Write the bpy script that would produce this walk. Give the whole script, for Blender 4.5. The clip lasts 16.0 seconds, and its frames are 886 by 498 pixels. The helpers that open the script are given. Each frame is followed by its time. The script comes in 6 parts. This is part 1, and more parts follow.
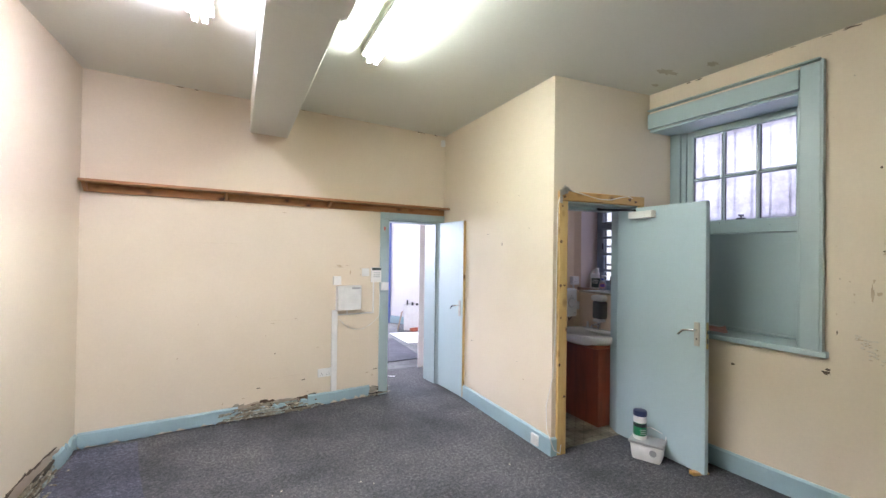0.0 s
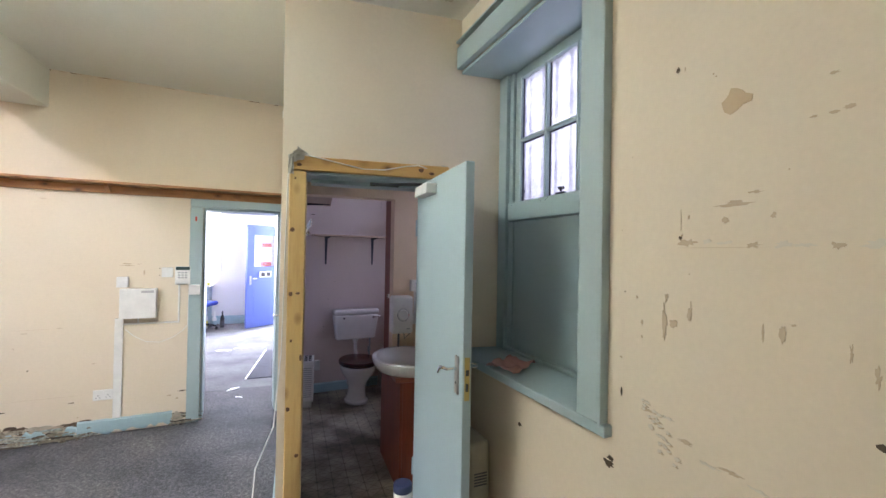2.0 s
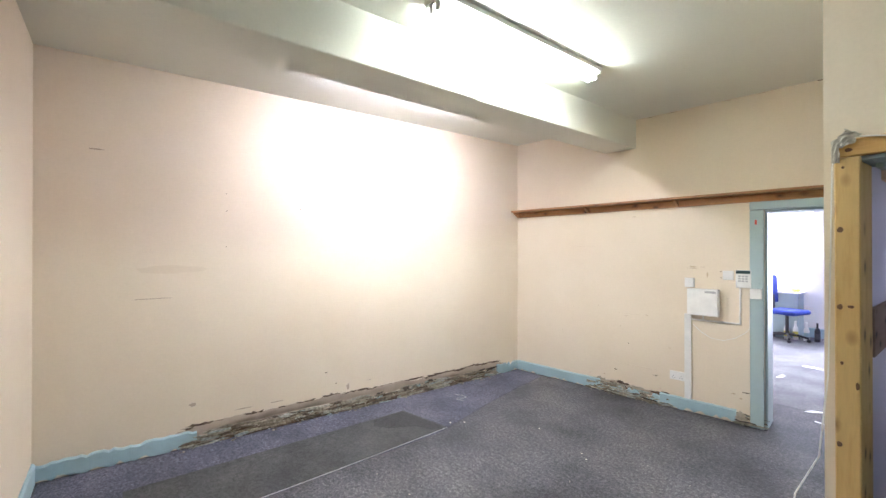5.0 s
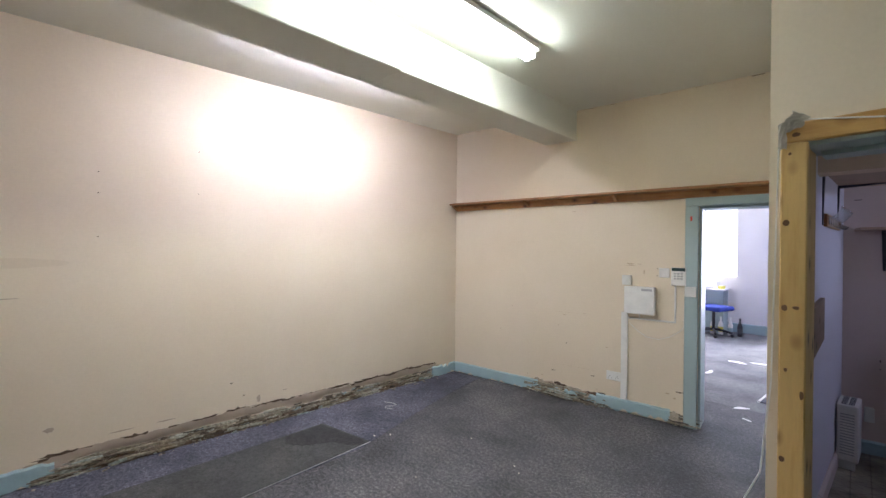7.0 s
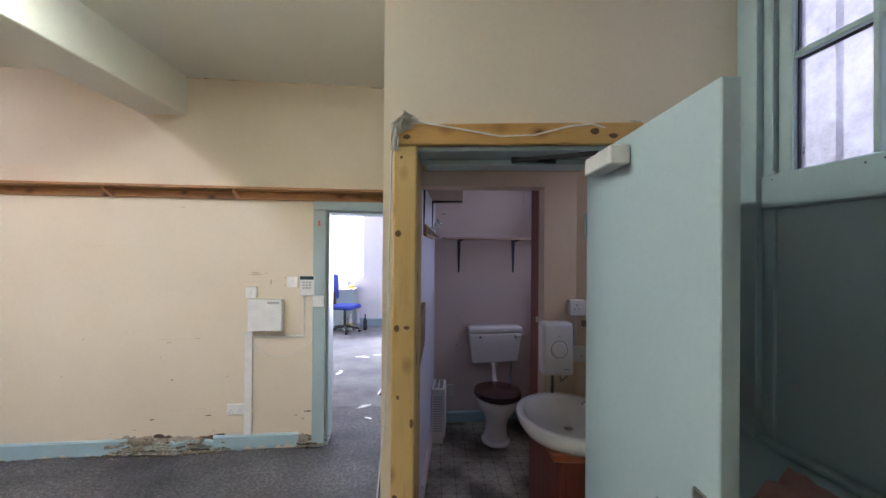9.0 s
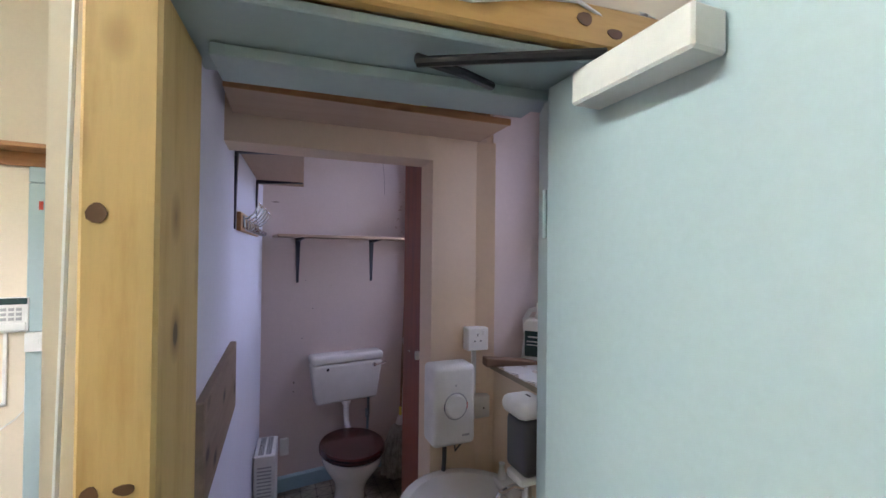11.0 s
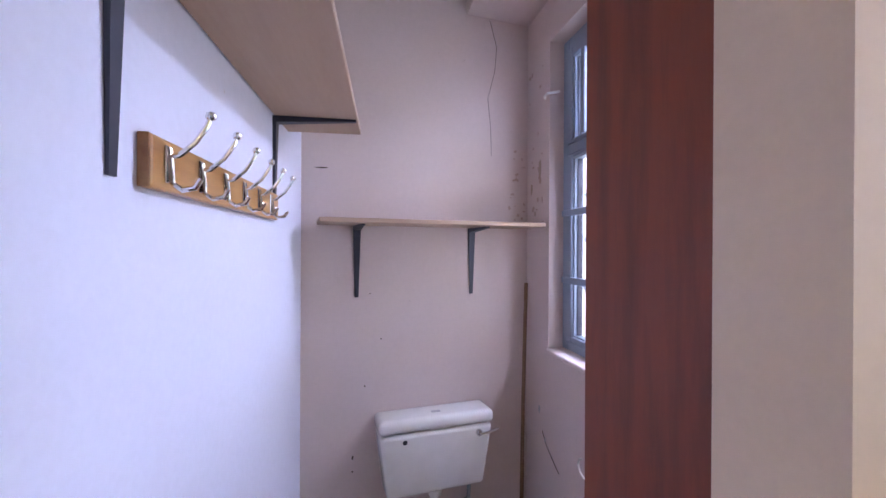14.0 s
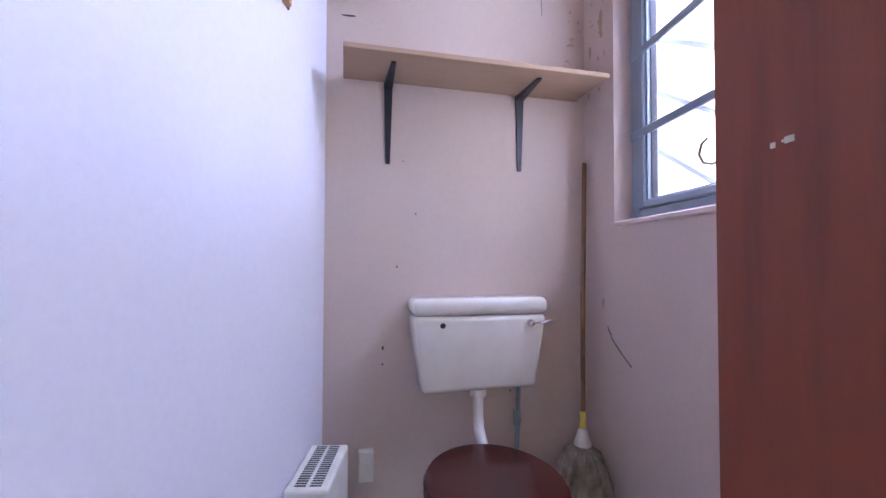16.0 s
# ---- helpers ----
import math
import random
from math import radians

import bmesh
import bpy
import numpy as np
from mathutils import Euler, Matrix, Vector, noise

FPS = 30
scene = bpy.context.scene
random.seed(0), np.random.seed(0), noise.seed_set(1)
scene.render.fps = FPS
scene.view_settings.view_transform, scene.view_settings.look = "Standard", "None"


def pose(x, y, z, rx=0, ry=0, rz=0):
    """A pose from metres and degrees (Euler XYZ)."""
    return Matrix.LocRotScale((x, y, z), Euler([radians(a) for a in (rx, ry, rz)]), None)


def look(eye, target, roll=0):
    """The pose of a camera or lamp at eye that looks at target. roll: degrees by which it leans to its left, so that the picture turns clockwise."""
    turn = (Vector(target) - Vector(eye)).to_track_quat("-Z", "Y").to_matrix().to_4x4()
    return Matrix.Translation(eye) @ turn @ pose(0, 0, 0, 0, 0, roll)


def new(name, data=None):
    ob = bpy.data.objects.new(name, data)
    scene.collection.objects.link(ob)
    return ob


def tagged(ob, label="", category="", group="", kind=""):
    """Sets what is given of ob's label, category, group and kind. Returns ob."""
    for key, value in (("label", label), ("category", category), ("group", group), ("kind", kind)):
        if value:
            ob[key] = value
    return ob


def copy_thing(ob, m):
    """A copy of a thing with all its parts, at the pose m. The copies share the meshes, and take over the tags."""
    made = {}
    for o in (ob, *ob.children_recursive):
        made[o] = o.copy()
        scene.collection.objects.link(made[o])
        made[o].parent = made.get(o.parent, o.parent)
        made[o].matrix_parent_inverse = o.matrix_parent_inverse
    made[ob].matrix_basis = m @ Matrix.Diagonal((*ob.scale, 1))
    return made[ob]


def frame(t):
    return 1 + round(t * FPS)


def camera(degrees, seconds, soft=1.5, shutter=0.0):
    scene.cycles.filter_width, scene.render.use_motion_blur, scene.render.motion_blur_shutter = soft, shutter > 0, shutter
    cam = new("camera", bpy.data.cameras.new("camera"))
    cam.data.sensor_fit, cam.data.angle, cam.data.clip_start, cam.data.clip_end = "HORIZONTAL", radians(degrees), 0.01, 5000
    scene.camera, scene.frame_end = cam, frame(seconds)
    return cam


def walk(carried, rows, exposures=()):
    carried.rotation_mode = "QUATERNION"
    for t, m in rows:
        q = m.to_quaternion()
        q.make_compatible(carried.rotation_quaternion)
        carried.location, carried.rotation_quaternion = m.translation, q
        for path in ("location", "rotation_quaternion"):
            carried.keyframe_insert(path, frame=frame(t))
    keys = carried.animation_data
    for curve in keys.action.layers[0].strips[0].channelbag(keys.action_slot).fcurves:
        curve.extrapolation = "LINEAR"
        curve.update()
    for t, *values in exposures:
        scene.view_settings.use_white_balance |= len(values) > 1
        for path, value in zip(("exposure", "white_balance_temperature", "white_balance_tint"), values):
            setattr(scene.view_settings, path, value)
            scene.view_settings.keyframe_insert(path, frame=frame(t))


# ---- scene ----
cam = camera(93.6, 16.0)
PATH = [
    (0, (0.645, 0.466, 1.558), (1.532, 2.259, 1.578), 0.8),
    (0.5, (1.167, 0.406, 1.534), (2.004, 2.222, 1.558), 0.9),
    (1, (1.765, 0.409, 1.552), (2.575, 2.238, 1.573), 0.8),
    (1.5, (2.373, 0.454, 1.549), (3.143, 2.3, 1.573), 0.9),
    (2, (2.914, 0.593, 1.547), (3.595, 2.474, 1.569), 1.0),
    (2.5, (3.274, 0.663, 1.589), (3.586, 2.638, 1.598), 0.8),
    (3, (3.439, 0.612, 1.6), (3.141, 2.589, 1.603), 0.6),
    (3.5, (3.404, 0.528, 1.59), (2.647, 2.379, 1.589), 0.3),
    (4, (3.35, 0.451, 1.57), (2.188, 2.079, 1.575), 0.3),
    (4.5, (3.325, 0.404, 1.566), (1.846, 1.751, 1.573), 0.1),
    (4.7, (3.309, 0.406, 1.567), (1.737, 1.642, 1.576), 0.0),
    (6.8, (3.108, 0.703, 1.557), (1.59, 2.004, 1.544), 0.6),
    (7, (3.118, 0.787, 1.546), (1.707, 2.204, 1.54), 0.6),
    (7.5, (3.163, 1.015, 1.57), (2.03, 2.664, 1.565), 0.7),
    (8, (3.094, 1.146, 1.556), (2.345, 3.0, 1.574), 0.8),
    (8.5, (3.015, 1.303, 1.594), (2.701, 3.278, 1.603), 0.6),
    (9, (3.051, 1.45, 1.597), (3.084, 3.45, 1.61), 0.5),
    (9.5, (3.076, 1.626, 1.615), (3.448, 3.591, 1.632), 0.7),
    (9.7, (3.093, 1.739, 1.615), (3.558, 3.684, 1.633), 0.6),
    (11.8, (3.135, 2.679, 1.623), (3.926, 4.516, 1.633), 0.5),
    (12, (3.15, 2.777, 1.632), (3.937, 4.615, 1.633), 0.2),
    (12.5, (3.189, 3.011, 1.646), (3.942, 4.864, 1.648), 0.2),
    (13, (3.23, 3.21, 1.653), (3.919, 5.087, 1.651), 0.1),
    (13.2, (3.228, 3.312, 1.658), (3.912, 5.192, 1.661), -0.4),
    (13.5, (3.271, 3.408, 1.652), (3.8, 5.337, 1.648), 0.2),
    (14, (3.276, 3.547, 1.615), (3.669, 5.508, 1.613), 0.3),
    (14.5, (3.268, 3.658, 1.559), (3.583, 5.633, 1.555), 0.3),
    (15, (3.268, 3.744, 1.443), (3.541, 5.725, 1.458), 0.3),
    (15.5, (3.283, 3.797, 1.256), (3.516, 5.783, 1.3), 0.3),
    (16, (3.317, 3.8, 1.046), (3.516, 5.789, 1.099), 0.2),
]
walk(cam, [(t, look(eye, target, roll)) for t, eye, target, roll in PATH],
     [(0, 0.7), (1, 0.7), (2, 0.85), (2.5, 0.95), (3, 1.0), (4, 1.0), (4.7, 0.9), (6.8, 0.2), (7.4, 0.05), (8, 0.05), (9, 0.35), (9.7, 0.45), (11.8, 1.55), (12.5, 1.65), (13.5, 2.0), (14.5, 2.3), (16, 2.45)])

# ---- world and large lights ----
world = bpy.data.worlds.new("sky")
scene.world = world
world.use_nodes = True
wn = world.node_tree
sky = wn.nodes.new("ShaderNodeTexSky")
sky.sky_type, sky.sun_disc = "NISHITA", False
sky.sun_elevation, sky.sun_rotation = radians(42), radians(20)
wn.links.new(sky.outputs[0], wn.nodes["Background"].inputs[0])
wn.nodes["Background"].inputs[1].default_value = 0.12
sun = new("sun", bpy.data.lights.new("sun", "SUN"))
sun.data.energy, sun.data.angle, sun.data.color = 3.0, radians(0.6), (1.0, 0.95, 0.88)
sun.matrix_world = look((0, 0, 0), (-0.55, -1.0, -0.95))


def area(name, eye, target, w, h, energy, color):
    lamp = new(name, bpy.data.lights.new(name, "AREA"))
    lamp.data.shape, lamp.data.size, lamp.data.size_y = "RECTANGLE", w, h
    lamp.data.energy, lamp.data.color = energy, color
    lamp.matrix_world = look(eye, target)
    return lamp


DAY = (0.72, 0.76, 1.0)
SHADE = (0.56, 0.62, 1.0)
# daylight in the openings, coming down from above the yard
area("window_light_main", (4.34, 2.4, 2.25), (3.0, 2.3, 1.6), 0.8, 0.75, 1.3, DAY)
area("window_light_basin", (4.68, 3.45, 2.52), (3.5, 3.45, 0.9), 0.7, 0.8, 14, SHADE)
area("window_light_toilet", (4.72, 4.92, 2.70), (3.15, 5.0, 0.4), 0.8, 1.0, 42, SHADE)
area("shop_light_door", (3.3, 10.2, 1.5), (2.6, 6.0, 0.6), 1.3, 2.2, 250, DAY)
area("shop_light_window", (0.6, 10.65, 1.8), (1.2, 6.0, 0.8), 2.4, 1.5, 360, DAY)

# ---- materials ----


def node_material(name, rough=0.6, metal=0.0):
    m = bpy.data.materials.new(name)
    m.use_nodes = True
    b = m.node_tree.nodes["Principled BSDF"]
    b.inputs["Roughness"].default_value, b.inputs["Metallic"].default_value = rough, metal
    return m, m.node_tree, b


def noise_node(nt, scale, detail=4, rough=0.55, vector=None, stretch=None):
    n = nt.nodes.new("ShaderNodeTexNoise")
    n.inputs["Scale"].default_value, n.inputs["Detail"].default_value, n.inputs["Roughness"].default_value = scale, detail, rough
    if vector is None:
        g = nt.nodes.new("ShaderNodeNewGeometry")
        vector = g.outputs["Position"]
    if stretch:
        mp = nt.nodes.new("ShaderNodeMapping")
        mp.inputs["Scale"].default_value = stretch
        nt.links.new(vector, mp.inputs["Vector"])
        vector = mp.outputs[0]
    nt.links.new(vector, n.inputs["Vector"])
    return n.outputs["Fac"]


def ramp(nt, fac, stops):
    r = nt.nodes.new("ShaderNodeValToRGB")
    e = r.color_ramp.elements
    while len(e) < len(stops):
        e.new(0.5)
    for k, (p, c) in zip(e, stops):
        k.position, k.color = p, (*c, 1) if len(c) == 3 else c
    nt.links.new(fac, r.inputs[0])
    return r.outputs[0]


def mix(nt, fac, a, b, mode="MIX"):
    x = nt.nodes.new("ShaderNodeMix")
    x.data_type, x.blend_type = "RGBA", mode
    for sock, v in ((x.inputs[0], fac), (x.inputs[6], a), (x.inputs[7], b)):
        if isinstance(v, (int, float)):
            sock.default_value = v
        elif isinstance(v, tuple):
            sock.default_value = (*v, 1)
        else:
            nt.links.new(v, sock)
    return x.outputs[2]


def bump(nt, b, height, strength=0.2, dist=0.01):
    n = nt.nodes.new("ShaderNodeBump")
    n.inputs["Strength"].default_value, n.inputs["Distance"].default_value = strength, dist
    nt.links.new(height, n.inputs["Height"])
    nt.links.new(n.outputs[0], b.inputs["Normal"])


def painted(name, c, stain, rough=0.6, patch=1.3, wear=0.35, lumps=0.15, chips=None, chip_from=0.70):
    """Paint or paper: broad blotches, fine grain, small chips."""
    m, nt, b = node_material(name, rough)
    big = ramp(nt, noise_node(nt, patch, 5), [(0.35, (0, 0, 0)), (0.75, (1, 1, 1))])
    x = nt.nodes.new("ShaderNodeMath")
    x.operation, x.inputs[1].default_value = "MULTIPLY", wear
    nt.links.new(big, x.inputs[0])
    col = mix(nt, x.outputs[0], c, stain)
    fine = ramp(nt, noise_node(nt, 60, 3), [(0.3, (0.965, 0.965, 0.965)), (0.7, (1, 1, 1))])
    col = mix(nt, 1.0, col, fine, "MULTIPLY")
    if chips:
        spots = ramp(nt, noise_node(nt, 9, 6, 0.75), [(chip_from, (0, 0, 0)), (chip_from + 0.03, (1, 1, 1))])
        col = mix(nt, spots, col, chips)
    nt.links.new(col, b.inputs["Base Color"])
    bump(nt, b, noise_node(nt, 22, 5), lumps, 0.006)
    return m


def wooden(name, light, dark, axis, rough=0.5, scale=9.0, knots=True):
    """Sawn wood with grain along the axis."""
    m, nt, b = node_material(name, rough)
    tc = nt.nodes.new("ShaderNodeTexCoord")
    st = {"x": (0.12, 1, 1), "y": (1, 0.12, 1), "z": (1, 1, 0.12)}[axis]
    grain = noise_node(nt, scale * 3, 6, 0.65, tc.outputs["Object"], st)
    col = ramp(nt, grain, [(0.3, dark), (0.55, light), (0.8, tuple(0.85 * v for v in light))])
    if knots:
        vo, mp = nt.nodes.new("ShaderNodeTexVoronoi"), nt.nodes.new("ShaderNodeMapping")
        vo.inputs["Scale"].default_value = 10.0
        mp.inputs["Scale"].default_value = tuple(0.62 if v < 1 else 1.0 for v in st)
        nt.links.new(tc.outputs["Object"], mp.inputs["Vector"])
        nt.links.new(mp.outputs[0], vo.inputs["Vector"])
        d = vo.outputs["Distance"]
        col = mix(nt, ramp(nt, d, [(0.15, (1, 1, 1)), (0.30, (0, 0, 0))]), col, tuple(0.75 * v for v in dark))
        col = mix(nt, ramp(nt, d, [(0.10, (1, 1, 1)), (0.15, (0, 0, 0))]), col, tuple(0.22 * v for v in dark))
    nt.links.new(col, b.inputs["Base Color"])
    bump(nt, b, grain, 0.12, 0.003)
    return m


def plain(name, c, rough=0.4, metal=0.0, dirt=0.12):
    m, nt, b = node_material(name, rough, metal)
    col = mix(nt, 1.0, c, ramp(nt, noise_node(nt, 14, 5, 0.6), [(0.3, (1 - dirt,) * 3), (0.7, (1, 1, 1))]), "MULTIPLY")
    nt.links.new(col, b.inputs["Base Color"])
    return m


def glowing(name, c, strength):
    m = bpy.data.materials.new(name)
    m.use_nodes = True
    nt = m.node_tree
    nt.nodes.remove(nt.nodes["Principled BSDF"])
    e = nt.nodes.new("ShaderNodeEmission")
    e.inputs[0].default_value, e.inputs[1].default_value = (*c, 1), strength
    nt.links.new(e.outputs[0], nt.nodes["Material Output"].inputs[0])
    return m


M_CREAM = painted("cream_wallpaper", (0.715, 0.622, 0.49), (0.64, 0.535, 0.39), 0.75, 0.9, 0.6, 0.05, (0.50, 0.40, 0.28), 0.77)
M_CEIL = painted("ceiling_paint", (0.71, 0.705, 0.635), (0.62, 0.61, 0.51), 0.8, 0.7, 0.5, 0.05)
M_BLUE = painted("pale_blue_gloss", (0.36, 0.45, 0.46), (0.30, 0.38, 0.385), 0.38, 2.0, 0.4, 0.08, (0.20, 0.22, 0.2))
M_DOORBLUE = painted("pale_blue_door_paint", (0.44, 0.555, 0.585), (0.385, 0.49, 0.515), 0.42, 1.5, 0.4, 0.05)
M_SKIRT = painted("blue_skirting_paint", (0.34, 0.48, 0.53), (0.27, 0.355, 0.37), 0.45, 3.0, 0.6, 0.2, (0.12, 0.10, 0.08))
M_LILAC = painted("off_white_emulsion", (0.66, 0.555, 0.52), (0.58, 0.47, 0.43), 0.7, 1.6, 0.5, 0.04, (0.5, 0.4, 0.36))
M_BLUEWHITE = painted("blue_white_emulsion", (0.74, 0.745, 0.86), (0.66, 0.65, 0.75), 0.7, 1.6, 0.4, 0.04, (0.6, 0.57, 0.6))
M_YELLOW = painted("yellow_emulsion", (0.76, 0.60, 0.45), (0.68, 0.51, 0.34), 0.7, 1.6, 0.5, 0.1)
M_SHOPWALL = painted("shop_white_wall", (0.74, 0.72, 0.72), (0.62, 0.58, 0.56), 0.7, 0.8, 0.5, 0.1)
M_PINE = wooden("knotty_pine", (0.60, 0.41, 0.165), (0.49, 0.30, 0.10), "z")
M_PINE_X = wooden("knotty_pine_rail", (0.55, 0.33, 0.11), (0.44, 0.235, 0.065), "x")
M_SHELF = wooden("brown_pine_shelf", (0.36, 0.175, 0.065), (0.25, 0.105, 0.035), "x")
M_MAHOG = wooden("mahogany_board", (0.215, 0.042, 0.014), (0.120, 0.023, 0.008), "z", 0.5, 5, False)
M_MAHOG_X = wooden("mahogany_edge", (0.30, 0.085, 0.03), (0.17, 0.04, 0.015), "x", 0.35, 8, False)
M_CHIP = wooden("pale_board", (0.47, 0.335, 0.24), (0.42, 0.29, 0.20), "x", 0.6, 5, False)
M_OAKRAIL = wooden("varnished_pine_rail", (0.52, 0.27, 0.085), (0.38, 0.175, 0.05), "x", 0.3, 8, False)
M_SEATWOOD = wooden("polished_seat_wood", (0.055, 0.012, 0.010), (0.016, 0.005, 0.004), "y", 0.14, 5, False)
M_WHITE = plain("white_plastic", (0.78, 0.77, 0.74), 0.35)
M_CERAMIC = plain("white_glazed_ceramic", (0.80, 0.78, 0.74), 0.12, 0, 0.06)
M_CHROME = plain("chrome", (0.75, 0.75, 0.76), 0.12, 1.0, 0.05)
M_STEEL = plain("satin_metal", (0.55, 0.53, 0.48), 0.35, 1.0, 0.2)
M_BRASS = plain("brass_plate", (0.62, 0.48, 0.2), 0.3, 1.0, 0.2)
M_IRON = plain("dark_iron", (0.045, 0.048, 0.07), 0.4, 0.3, 0.3)
M_BLACK = plain("black_plastic", (0.015, 0.015, 0.018), 0.35)
M_NAVY = plain("navy_plastic", (0.02, 0.03, 0.09), 0.35)
M_GREEN = plain("green_label", (0.02, 0.20, 0.09), 0.4)
M_DKGREEN = plain("dark_green_label", (0.006, 0.036, 0.036), 0.4)
M_PURPLE = plain("purple_label", (0.10, 0.04, 0.25), 0.4)
M_YELLOWP = plain("yellow_plastic", (0.75, 0.66, 0.10), 0.4)
M_RED = plain("red_sticker", (0.6, 0.05, 0.03), 0.5)
M_GREY = plain("grey_plastic", (0.40, 0.40, 0.40), 0.45)
M_FILLER = painted("pale_filler", (0.66, 0.60, 0.50), (0.55, 0.49, 0.41), 0.9, 9, 0.7, 0.2)
M_DARKGREY = plain("dark_grey_plastic", (0.06, 0.06, 0.065), 0.4)
M_PAPER = plain("white_paper", (0.78, 0.77, 0.76), 0.8)
M_PINK = plain("pink_cloth", (0.47, 0.25, 0.22), 0.9, 0, 0.3)
M_FRAME = painted("grey_blue_window_paint", (0.27, 0.33, 0.41), (0.22, 0.27, 0.34), 0.4, 2.0, 0.4, 0.08)
M_STREETDOOR = painted("royal_blue_door_paint", (0.10, 0.14, 0.42), (0.08, 0.11, 0.34), 0.35, 1.2, 0.3, 0.05)
M_CHAIRBLUE = plain("blue_upholstery", (0.03, 0.06, 0.36), 0.9, 0, 0.3)
M_RUBBLE = painted("crumbling_plaster", (0.42, 0.375, 0.30), (0.21, 0.175, 0.13), 0.95, 14, 0.9, 0.6, (0.05, 0.04, 0.03))
def broken(name, stops):
    """Bits of plaster, paint and rotten wood, each with its own shade."""
    m, nt, b = node_material(name, 0.95)
    g = nt.nodes.new("ShaderNodeNewGeometry")
    col = ramp(nt, g.outputs["Random Per Island"], stops)
    col = mix(nt, 1.0, col, ramp(nt, noise_node(nt, 45, 5, 0.7), [(0.35, (0.35, 0.32, 0.3)), (0.65, (1, 1, 1))]), "MULTIPLY")
    nt.links.new(col, b.inputs["Base Color"])
    bump(nt, b, noise_node(nt, 70, 4), 0.5, 0.006)
    return m


M_HEAP = broken("rotten_wood_and_plaster", [(0.0, (0.06, 0.047, 0.035)), (0.22, (0.20, 0.165, 0.12)), (0.6, (0.37, 0.335, 0.26)), (0.85, (0.42, 0.43, 0.37)), (1.0, (0.31, 0.40, 0.41))])
M_ROT = painted("rotten_wood", (0.12, 0.08, 0.05), (0.05, 0.035, 0.025), 0.95, 12, 0.9, 0.6)
M_BARE = painted("bare_plaster", (0.47, 0.38, 0.30), (0.33, 0.26, 0.20), 0.9, 5, 0.8, 0.3)
M_SCUFF = painted("scuffed_paper", (0.55, 0.435, 0.305), (0.46, 0.35, 0.24), 0.9, 16, 0.9, 0.2)
M_FAINT = painted("rubbed_cream_paper", (0.61, 0.505, 0.37), (0.55, 0.44, 0.31), 0.85, 12, 0.6, 0.1)
M_MOP = painted("dirty_mop_cotton", (0.33, 0.315, 0.285), (0.11, 0.105, 0.095), 0.95, 26, 0.9, 0.5)
M_COPPER = painted("painted_copper_pipe", (0.22, 0.34, 0.40), (0.30, 0.26, 0.22), 0.5, 9, 0.8, 0.2)
M_TUBE = glowing("lit_fluorescent_tube", (0.86, 0.95, 0.92), 92.0)
M_TUBE_NEW = glowing("newer_lit_fluorescent_tube", (0.93, 0.92, 1.12), 144.0)


def carpet(name, c1, c2, c3):
    m, nt, b = node_material(name, 0.95)
    speck = mix(nt, 0.5, noise_node(nt, 120, 2, 0.7), noise_node(nt, 42, 4, 0.7))
    col = ramp(nt, speck, [(0.36, c1), (0.50, c2), (0.66, c3)])
    worn = ramp(nt, noise_node(nt, 1.4, 6, 0.6), [(0.34, (0.50, 0.50, 0.52)), (0.5, (0.95, 0.95, 0.95)), (0.68, (1.45, 1.42, 1.36))])
    col = mix(nt, 1.0, col, worn, "MULTIPLY")
    crumbs = ramp(nt, noise_node(nt, 38, 5, 0.7), [(0.75, (0, 0, 0)), (0.775, (1, 1, 1))])
    col = mix(nt, crumbs, col, (0.22, 0.20, 0.18))
    nt.links.new(col, b.inputs["Base Color"])
    bump(nt, b, noise_node(nt, 260, 2), 0.5, 0.004)
    return m


M_CARPET = carpet("grey_cord_carpet", (0.014, 0.014, 0.016), (0.062, 0.061, 0.068), (0.19, 0.185, 0.190))
M_BLUECARPET = carpet("bluish_cord_carpet", (0.018, 0.019, 0.030), (0.068, 0.070, 0.098), (0.18, 0.18, 0.225))
M_PATCH = carpet("faded_carpet_patch", (0.020, 0.020, 0.020), (0.045, 0.045, 0.045), (0.085, 0.085, 0.083))
# same cord carpet, its colour lifted for the brighter daylight in the shop
M_SHOPCARPET = carpet("lightened_shop_carpet", (0.05, 0.05, 0.055), (0.13, 0.128, 0.135), (0.25, 0.245, 0.25))
M_MAT = carpet("dark_entrance_mat", (0.03, 0.03, 0.04), (0.055, 0.055, 0.075), (0.08, 0.08, 0.1))


